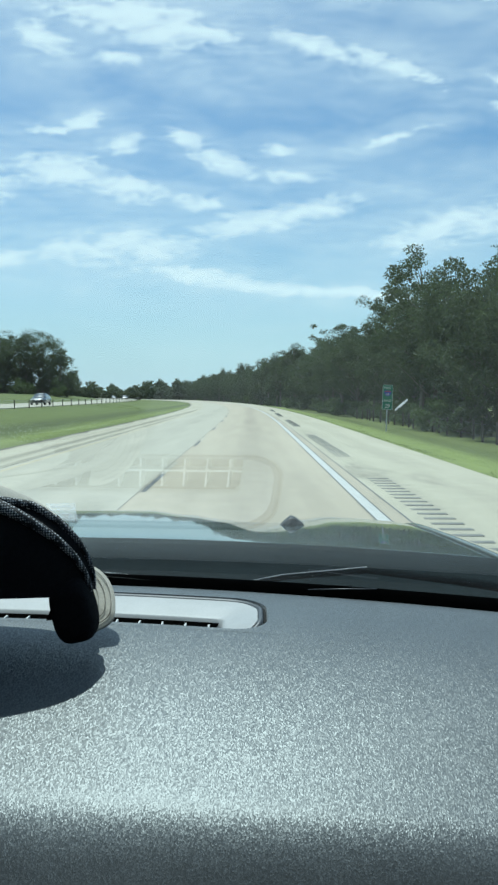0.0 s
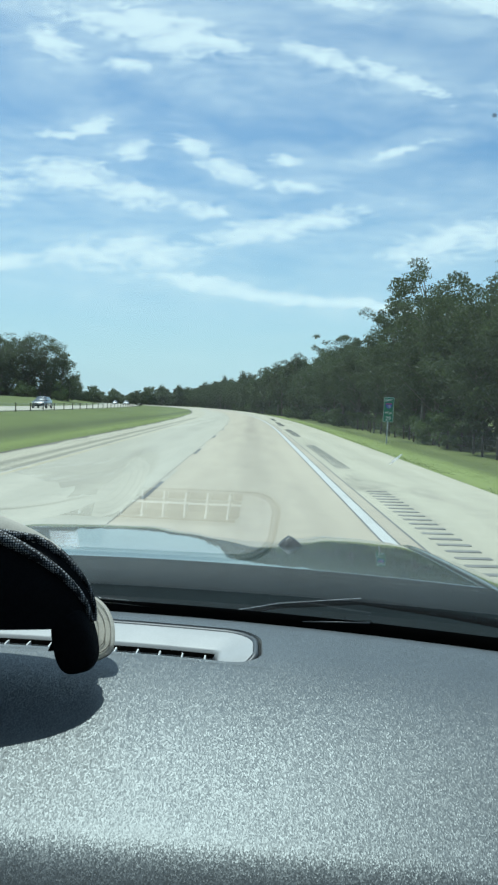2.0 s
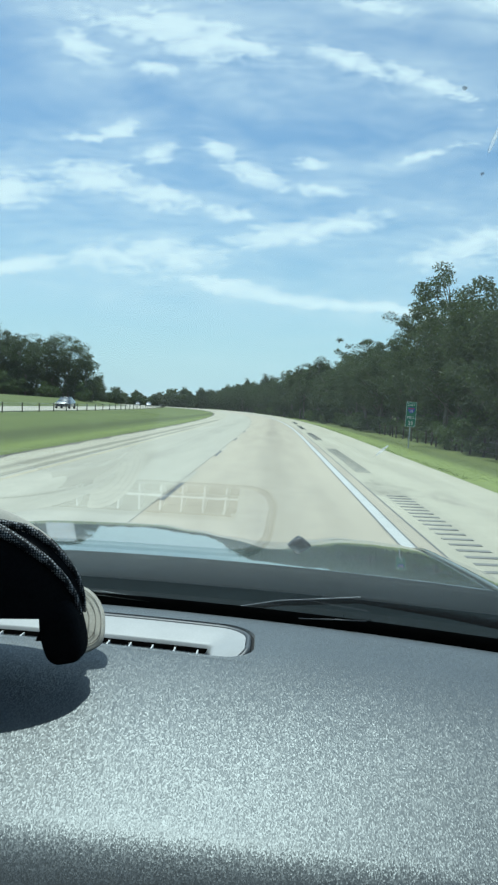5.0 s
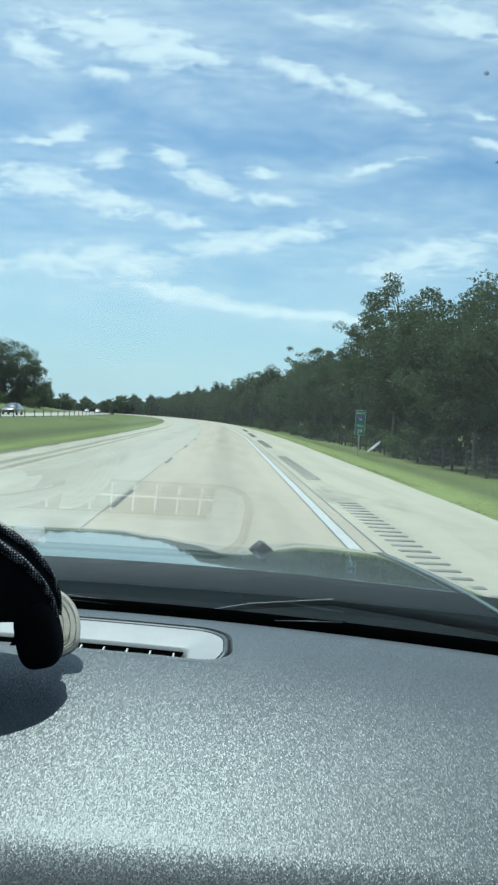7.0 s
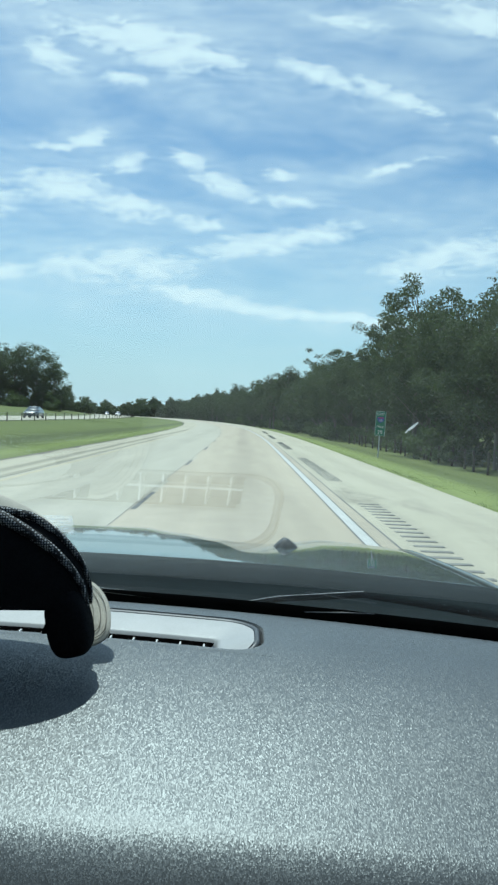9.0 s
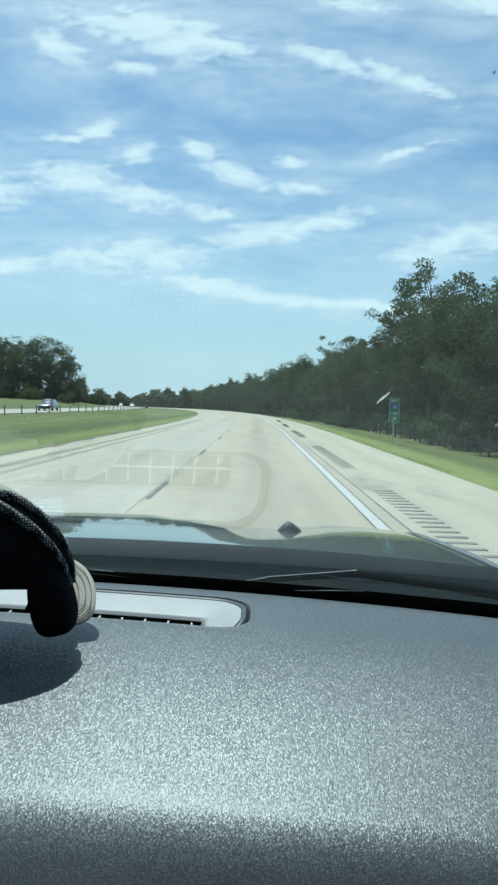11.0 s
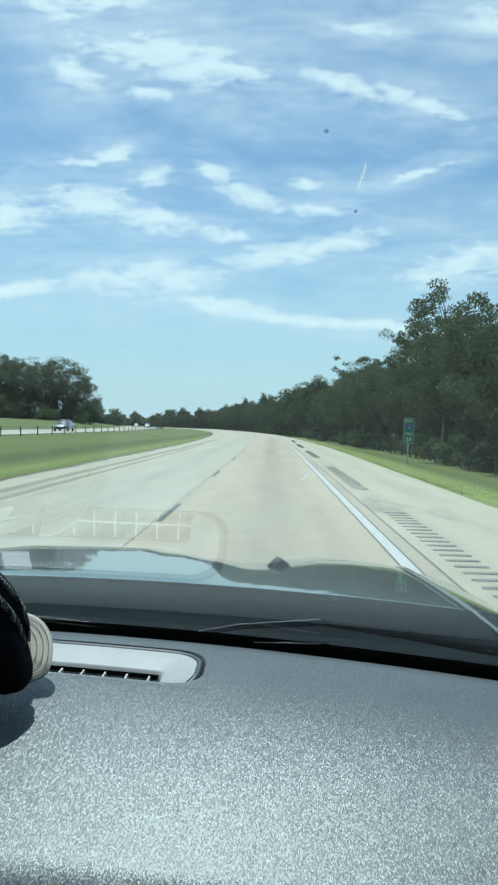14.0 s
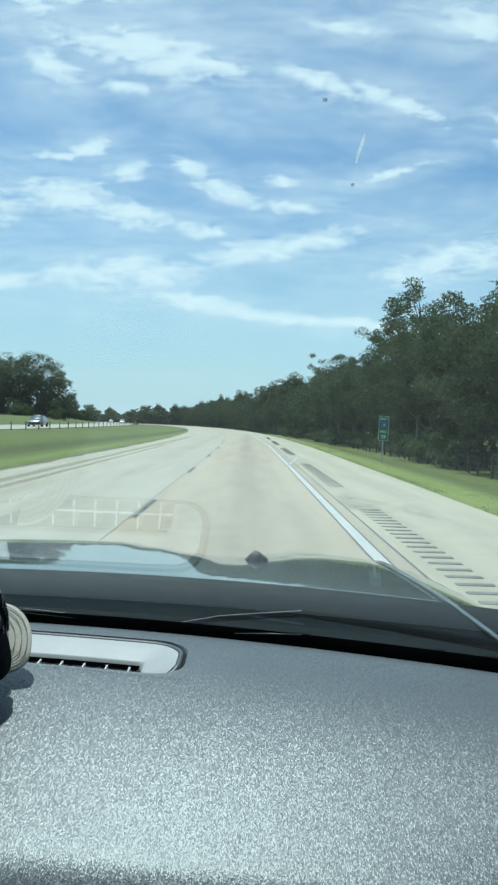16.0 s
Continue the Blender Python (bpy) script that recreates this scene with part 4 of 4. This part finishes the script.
for side in (1, -1):
    X = CX + side * 1.06
    for nm, y0, y1 in (("front_door", -0.28, 0.98), ("rear_door", -1.28, -0.288), ("quarter_panel", -2.60, -1.288)):
        rows = []
        for k in range(13):
            y = y0 + (y1 - y0) * k / 12
            gap = 0.43 ** 2 - (y + 1.75) ** 2
            foot = 0.40 + math.sqrt(gap) if gap > 0 else 0.42
            inward = 0.10 * max(0.0, (-1.9 - y) / 0.7) ** 2
            rows.append([(X - side * (0.05 * (1 - math.sin(math.pi * (0.15 + 0.7 * q))) + inward), y, foot + (1.335 - foot) * q) for q in [i / 8 for i in range(9)]])
        door = part(nm, sheet(rows), GREEN_PAINT, car, "dark green side panel", smooth=True)
        if nm != "quarter_panel":
            part("door_handle", boxed(*sorted((X - side * 0.01, X + side * 0.03)), y0 + 0.08, y0 + 0.26, 1.17, 1.21, bevel=0.008), BLACK_PLASTIC, door)
    # glass leans in from the belt line to the roof rail
    for y0, y1, t0, t1 in ((-0.26, 0.74, -0.26, 0.16), (-1.24, -0.34, -1.22, -0.34), (-2.45, -1.32, -2.2, -1.30)):
        lean = [(X - side * 0.075, 1.335, y0, y1), (X - side * 0.15, 1.60, (y0 + t0) / 2, (y1 + t1) / 2), (CX + side * 0.80, EYE + 0.22, t0, t1)]
        part("side_window", sheet([[(x, a + (b - a) * i / 6, z) for i in range(7)] for x, z, a, b in lean]), SIDE_GLASS, car, "clear side window", smooth=True)
    part("pillar", tube([(CX + side * 0.98, 0.80, 1.33), (CX + side * 0.90, 0.50, 1.60), (CX + side * 0.79, 0.16, EYE + 0.225)], [0.045, 0.035, 0.035], 10), GREEN_PAINT, car, "dark windshield pillar", smooth=True)
    for y in (-0.30, -1.28):
        part("pillar", tube([(X - side * 0.085, y, 1.32), (X - side * 0.16, y, 1.60), (CX + side * 0.80, y, EYE + 0.225)], [0.035] * 3, 8), BLACK_PLASTIC, car, smooth=True)
    part("pillar", tube([(X - side * 0.13, -2.50, 1.32), (X - side * 0.2, -2.40, 1.6), (CX + side * 0.79, -2.25, EYE + 0.21)], [0.05] * 3, 8), GREEN_PAINT, car, smooth=True)
    part("sill", boxed(*sorted((X - side * 0.12, X - side * 0.02)), -1.30, 1.28, 0.36, 0.45, bevel=0.02), BLACK_PLASTIC, car)
    for y in (1.72, -1.75):
        x = CX + side * 0.90
        tyre = part("wheel", tube([(x - 0.13, y, 0.385), (x - 0.11, y, 0.385), (x + 0.11, y, 0.385), (x + 0.13, y, 0.385)], [0.35, 0.385, 0.385, 0.35], 28), RUBBER, car, "black tyre", smooth=True)
        part("rim", tube([(x - 0.133, y, 0.385), (x + 0.133, y, 0.385)], [0.23, 0.23], 20), STEEL, tyre, "grey metal rim")
part("dash_front", boxed(CX - 0.75, CX + 0.75, 0.08, 0.10, 0.9, EYE - 0.45), BLACK_PLASTIC, car)

# cap lying on the dashboard
cap = thing("cap", pose(0, 0, 0), "black cloth cap with a beige stitched brim lying on the dashboard", "cap")
CAP = (-0.2985, 0.680, EYE - 0.174)


def cap_point(w, v, grow=0.0):
    full = 1 + 0.055 * math.sin(2 * max(0.0, v)) * max(0.0, math.cos(w))
    return (CAP[0] + (0.160 * full + grow) * math.cos(w) * math.cos(v), CAP[1] + (0.054 * full + grow) * math.sin(w) * math.cos(v), CAP[2] + (0.112 + grow) * math.sin(v))


rows = []
for j in range(-4, 17):
    row = []
    for i in range(97):
        w = 2 * math.pi * i / 96
        x0 = cap_point(w, 0)[0]
        k = min(1.0, max(0.0, (x0 - (CAP[0] + 0.132)) / 0.013))
        k = k * k * (3 - 2 * k) * min(1.0, max(0.0, (cap_point(w, 0)[1] - 0.626) / 0.03))
        v0 = 0.125 * max(0.0, -math.sin(w)) ** 0.5 * (1 - k)
        if j >= 0:
            row.append(cap_point(w, v0 + (math.pi / 2 - v0) * j / 16))
        else:
            x, y, z = cap_point(w, v0)
            drop = (0.003 + 0.012 * k) * (-j / 4)
            row.append((x + 0.10 * drop - 0.02 * k * (j / -4) ** 3, y, z - drop))
    rows.append(row)


def top_seam(w):
    """Height angle of the seam above which the cap's cloth is beige."""
    q = min(1.0, max(0.0, (w + 1.6) / 3.0))
    return 1.07 - 0.72 * q ** 1.25


crown = part("crown", sheet(rows), [FABRIC, BEIGE], cap, "black cloth crown with a beige top", smooth=True)
for face in crown.data.polygons:
    j, i = divmod(face.index, 96)
    w = 2 * math.pi * (i + 0.5) / 96
    w = w - 2 * math.pi if w > math.pi else w
    if j >= 4 and math.pi / 2 * (j - 3.5) / 16 > top_seam(w):
        face.material_index = 1
flap = bmesh.new()
bmesh.ops.create_uvsphere(flap, u_segments=32, v_segments=20, radius=1.0)
for v in flap.verts:
    v.co = Vector([math.copysign(abs(c) ** 0.62, c) for c in v.co])
    v.co.x *= 1 - 0.10 * max(0.0, v.co.z)
bmesh.ops.transform(flap, verts=flap.verts, matrix=pose(-0.1522, 0.670, EYE - 0.181, 0, -12, 0) @ Matrix.Diagonal((0.0185, 0.020, 0.029, 1)))
part("ear_flap", flap, FABRIC, cap, smooth=True)
rim = [cap_point(2 * math.pi * i / 64, 0.125 * max(0.0, -math.sin(2 * math.pi * i / 64)) ** 0.5, -0.004) for i in range(65)]
part("sweatband", tube(rim, [0.004] * 65, 6), FABRIC, cap, smooth=True)
low = [(0.66 * q - 0.80, 0.90 - 0.84 * q ** 1.35) for q in [i / 24 for i in range(25)]]
part("piping", tube([cap_point(w, v, 0.001) for w, v in low], [0.0068 - 0.0048 * i / 24 for i in range(25)], 8), WOVEN, cap, "dotted grey woven edging", smooth=True)
high = [(-1.6 + 1.30 * q, top_seam(-1.6 + 1.30 * q)) for q in [i / 16 for i in range(17)]]
last_w, last_v = high[-1]
high += [(last_w + (0.02 - last_w) * q ** 0.7, last_v * (1 - q) + 0.06 * q) for q in [i / 16 for i in range(1, 17)]]
part("piping", tube([cap_point(w, v, 0.001) for w, v in high], [0.0036] * 17 + [0.0036 - 0.0020 * i / 16 for i in range(1, 17)], 8), WOVEN, cap, "dotted grey woven edging", smooth=True)


rows = [[(-0.323 + 0.18 * math.cos(w) * math.cos(v), 0.705 + 0.055 * math.sin(w) * math.cos(v), EYE - 0.170 + 0.104 * math.sin(v)) for w in [math.pi * i / 32 for i in range(33)]] for v in [math.pi / 2 * j / 12 for j in range(13)]]
part("front_panel", sheet(rows), BEIGE, cap, "beige cloth front panel behind the black crown", smooth=True)


# brim: a stiff shell curving out beside the crown
def brim_point(k, a):
    up = math.sin(a)
    return (-0.170 + 0.047 * k * math.cos(a), 0.702 + (0.055 if up > 0 else 0.012) * k * up + 0.014 * (1 - k * k), EYE - 0.196 + (0.036 if up > 0 else 0.015) * k * up + 0.006 * (1 - k * k))


rows = [[brim_point(k / 8, -1.3 + 2.9 * i / 30) for i in range(31)] for k in range(1, 9)]
brim = part("brim", sheet(rows, 0.002), BEIGE, cap, "beige stitched cloth brim", smooth=True)
for k in (0.5, 0.64, 0.78, 0.9):
    path = [tuple(Vector(brim_point(k, -1.1 + 2.6 * i / 20)) + Vector((0.0003, -0.0010, 0.0010))) for i in range(21)]
    part("stitch_line", tube(path, [0.0004] * 21, 5), STITCH, brim)


# ---- vehicles on the opposite carriageway ----


def make_car(paint, at, label):
    """A mid-size car, nose towards -y."""
    ob = thing("car", at, label, "car", "oncoming cars")
    rows = []
    for y, half, low, high in ((-2.30, 0.60, 0.38, 0.62), (-2.24, 0.76, 0.28, 0.74), (-1.9, 0.86, 0.24, 0.86), (-1.0, 0.90, 0.22, 0.98), (0.0, 0.91, 0.22, 1.0), (1.2, 0.90, 0.22, 1.02), (2.0, 0.86, 0.26, 1.02), (2.28, 0.78, 0.32, 0.96), (2.34, 0.62, 0.42, 0.86)):
        ring_ = []
        for i in range(17):
            a = 2 * math.pi * i / 16
            c, q = math.cos(a), math.sin(a)
            ring_.append((half * math.copysign(abs(c) ** 0.35, c), y, (low + high) / 2 + (high - low) / 2 * math.copysign(abs(q) ** 0.45, q)))
        rows.append(ring_)
    v, f = sheet(rows)
    part("body", (v, f + [tuple(range(16)), tuple(range(17 * 8, 17 * 8 + 16))]), paint, ob, smooth=True)
    rows = []
    for y, half, high in ((-1.05, 0.74, 1.0), (-0.45, 0.68, 1.36), (0.1, 0.66, 1.46), (0.9, 0.66, 1.47), (1.5, 0.68, 1.36), (2.1, 0.74, 1.02)):
        rows.append([(half * 1.12, y, 0.98), (half * 1.02, y, 0.98 + (high - 0.98) * 0.55), (half * 0.86, y, high - 0.02), (0, y, high), (-half * 0.86, y, high - 0.02), (-half * 1.02, y, 0.98 + (high - 0.98) * 0.55), (-half * 1.12, y, 0.98)])
    part("glasshouse", sheet(rows), CAR_GLASS_DARK, ob, "dark reflecting windows", smooth=True)
    part("roof", sheet([[(x * half, y, z + 0.012 - 0.04 * x * x) for x in (-0.92, -0.5, 0, 0.5, 0.92)] for y, half, z in ((-0.4, 0.64, 1.385), (0.1, 0.63, 1.47), (0.9, 0.63, 1.48), (1.45, 0.64, 1.385))], 0.02), paint, ob, smooth=True)
    for x, y in ((-0.82, -1.4), (0.82, -1.4), (-0.82, 1.4), (0.82, 1.4)):
        tyre = part("wheel", tube([(x - 0.11, y, 0.33), (x - 0.08, y, 0.33), (x + 0.08, y, 0.33), (x + 0.11, y, 0.33)], [0.29, 0.33, 0.33, 0.29], 20), RUBBER, ob, "black tyre")
        part("rim", tube([(x - 0.115, y, 0.33), (x + 0.115, y, 0.33)], [0.20, 0.20], 16), STEEL, tyre)
    for x in (-0.6, 0.6):
        part("headlight", boxed(x - 0.17, x + 0.17, -2.31, -2.15, 0.60, 0.72, bevel=0.03), SIGN_WHITE, ob, "clear headlight")
    part("grille", boxed(-0.4, 0.4, -2.335, -2.25, 0.42, 0.58, bevel=0.02), BLACK_PLASTIC, ob)
    return ob


CAR_GLASS_DARK = paint_material("dark_window_glass", (0.01, 0.012, 0.014))
PALE_PAINT = paint_material("white_car_paint", (0.6, 0.6, 0.6))
make_car(DARK_PAINT, pose(-25.5 + shift(100), 100, 0.62, 0, 0, 2), "dark blue car on the opposite carriageway")
make_car(PALE_PAINT, pose(-26.0 + shift(265), 265, 0.62, 0, 0, 9), "white car far off on the opposite carriageway")
make_car(PALE_PAINT, pose(-30.0 + shift(330), 330, 0.62, 0, 0, 11), "white car far off on the opposite carriageway")

# ---- mile marker ----
MX, MY = 7.9, 46.0
sign = thing("mile_marker", pose(MX + shift(MY), MY, ground_z(MX, MY), 0, 2, 0), "green mile marker sign on a slim steel post in the verge", "road sign")
part("post", boxed(-0.035, 0.035, -0.02, 0.02, -0.1, 2.5, bevel=0.005), STEEL, sign, "slim galvanised post")
part("panel", boxed(-0.30, 0.30, -0.035, -0.022, 1.25, 2.70, bevel=0.004), SIGN_GREEN, sign, "green sheet panel")
frame_ = bmesh.new()
for a in ((-0.29, 0.29, -0.038, -0.036, 1.26, 1.275), (-0.29, 0.29, -0.038, -0.036, 2.675, 2.69), (-0.29, -0.275, -0.038, -0.036, 1.275, 2.675), (0.275, 0.29, -0.038, -0.036, 1.275, 2.675)):
    box(frame_, *a)
part("border", frame_, SIGN_WHITE, sign, "thin white border")
shield = [(-0.19, 0.12), (-0.10, 0.16), (0, 0.13), (0.10, 0.16), (0.19, 0.12), (0.20, 0.0), (0.13, -0.13), (0, -0.19), (-0.13, -0.13), (-0.20, 0.0)]
m = len(shield)
part("shield", ([(x, -0.040, 2.22 + z) for x, z in shield] + [(x, -0.036, 2.22 + z) for x, z in shield], [tuple(range(m)), *[(i, (i + 1) % m, m + (i + 1) % m, m + i) for i in range(m)]]), SIGN_BLUE, sign, "blue route shield")
part("shield_top", boxed(-0.17, 0.17, -0.043, -0.041, 2.29, 2.335), SIGN_RED, sign)
for text, z, size in (("EAST", 2.46, 0.20), ("16", 2.10, 0.20), ("MILE", 1.72, 0.20), ("29", 1.36, 0.32)):
    curve = bpy.data.curves.new("lettering", "FONT")
    curve.body, curve.size, curve.align_x, curve.extrude = text, size, "CENTER", 0.001
    letters = new("lettering", curve)
    letters.data.materials.append(SIGN_WHITE)
    letters.matrix_basis = pose(0, -0.045, z, 90, 0, 0)
    letters.parent = sign

# ---- wire fence before the woods ----
fence_post = None
for k in range(26):
    y = 26 + 2.6 * k
    x = 13.1 + 0.15 * math.sin(k * 1.7)
    at = pose(x + shift(y), y, ground_z(x, y) - 0.15, 1.5 * math.sin(k * 2.3), 2.0 * math.cos(k * 1.3), 0)
    if fence_post is None:
        fence_post = thing("fence_post", at, "weathered round wooden fence post before the woods", "fence post", "fence posts")
        part("stake", tube([(0, 0, 0), (0.01, 0, 0.7), (0, 0.01, 1.3), (0, 0, 1.34)], [0.075, 0.07, 0.065, 0.04], 9), WOOD, fence_post, smooth=True)
    else:
        copy_thing(fence_post, at)
for h in (0.5, 0.85, 1.15):
    path = [(13.03 + shift(y), y, ground_z(13.0, y) - 0.15 + h) for y in range(24, 94, 3)]
    tagged(part("fence_wire", tube(path, [0.004] * len(path), 4), STEEL), "thin fence wire stapled to wooden posts", "wire", "fence wires")

# ---- grass tufts on both verges ----


def tufts(count, x0, x1, y0, y1, tall, seed):
    rng = np.random.default_rng(seed)
    x = rng.uniform(x0, x1, count)
    y = y0 + (y1 - y0) * rng.uniform(0, 1, count) ** 1.6
    keep = np.array([noise.noise((a * 0.5, b * 0.2, 7.0)) > -0.6 for a, b in zip(x, y)])
    x, y = x[keep], y[keep]
    z = np.array([ground_z(a, b) - 0.012 + 0.03 * noise.noise((a * 0.25, b * 0.12, 3.1)) for a, b in zip(x, y)])
    x = x + np.array([shift(b) for b in y])
    m = len(x)
    a = rng.uniform(0, 2 * np.pi, m)
    wide, high = rng.uniform(0.006, 0.020, m), tall * rng.uniform(0.4, 1.2, m)
    lean = rng.normal(0, 0.35, size=(m, 2)) * high[:, None]
    left = np.stack([x - wide * np.cos(a), y - wide * np.sin(a), z], 1)
    right = np.stack([x + wide * np.cos(a), y + wide * np.sin(a), z], 1)
    tip = np.stack([x + lean[:, 0], y + lean[:, 1], z + high], 1)
    return np.stack([left, right, tip], 1).reshape(-1, 3).tolist(), [(3 * i, 3 * i + 1, 3 * i + 2) for i in range(m)]


tagged(part("grass", tufts(70000, 5.0, 13.5, 12, 90, 0.024, 3), BLADES), "short green grass blades on the right verge", "grass", kind="stuff")
tagged(part("grass", tufts(70000, -19.5, -7.8, 16, 120, 0.026, 4), BLADES), "short green grass blades in the median", "grass", kind="stuff")

# ---- marks on the windshield ----


def mark(name, at, long, wide, turn, mat, label):
    """A thin dried blot lying in the glass."""
    blot = bmesh.new()
    bmesh.ops.create_uvsphere(blot, u_segments=14, v_segments=8, radius=1.0, matrix=Matrix.Translation(at) @ pose(0, 0, 0, 37, 0, 0) @ pose(0, 0, 0, 0, turn, 0) @ Matrix.Diagonal((wide, 0.0004, long, 1)))
    for v in blot.verts:
        v.co += Vector((1, 0.3, 0.5)) * wide * 0.35 * noise.noise(v.co * 900)
    tagged(part(name, blot, mat, smooth=True), label, "smear")


mark("bug_smear", (0.102, 0.534, EYE - 0.006), 0.0062, 0.0011, 38, SMEAR, "pale dried insect smear on the windshield")
mark("bug_speck", (0.100, 0.320, EYE + 0.155), 0.0009, 0.0010, 0, SPECK, "small dark insect speck on the windshield")
mark("bug_speck", (0.116, 0.349, EYE + 0.129), 0.0007, 0.0008, 0, SPECK, "small dark insect speck on the windshield")
mark("dried_drip", (0.117, 0.334, EYE + 0.140), 0.0070, 0.0009, 12, FAINT_FILM, "faint pale dried drip on the windshield")

# reflection low on the glass, modelled as a film with rows of print too small to read
sticker = thing("windshield_sticker", pose(-0.2074, 0.862, EYE - 0.1265, -59, 0, 0), "pale reflection with rows of print low on the windshield, built as a thin film", "sticker")
part("film", boxed(-0.016, 0.016, -0.013, 0.013, -0.0003, 0.0, bevel=0.0001), FAINT_FILM, sticker, "thin clear film")
for q, (half, tall) in enumerate(((0.0135, 0.0016), (0.0120, 0.0022), (0.0140, 0.0012), (0.0110, 0.0020))):
    part("print_row", boxed(-half, half, 0.0075 - 0.005 * q - tall / 2, 0.0075 - 0.005 * q + tall / 2, 0.0002, 0.0005), FAINT_FILM, sticker)
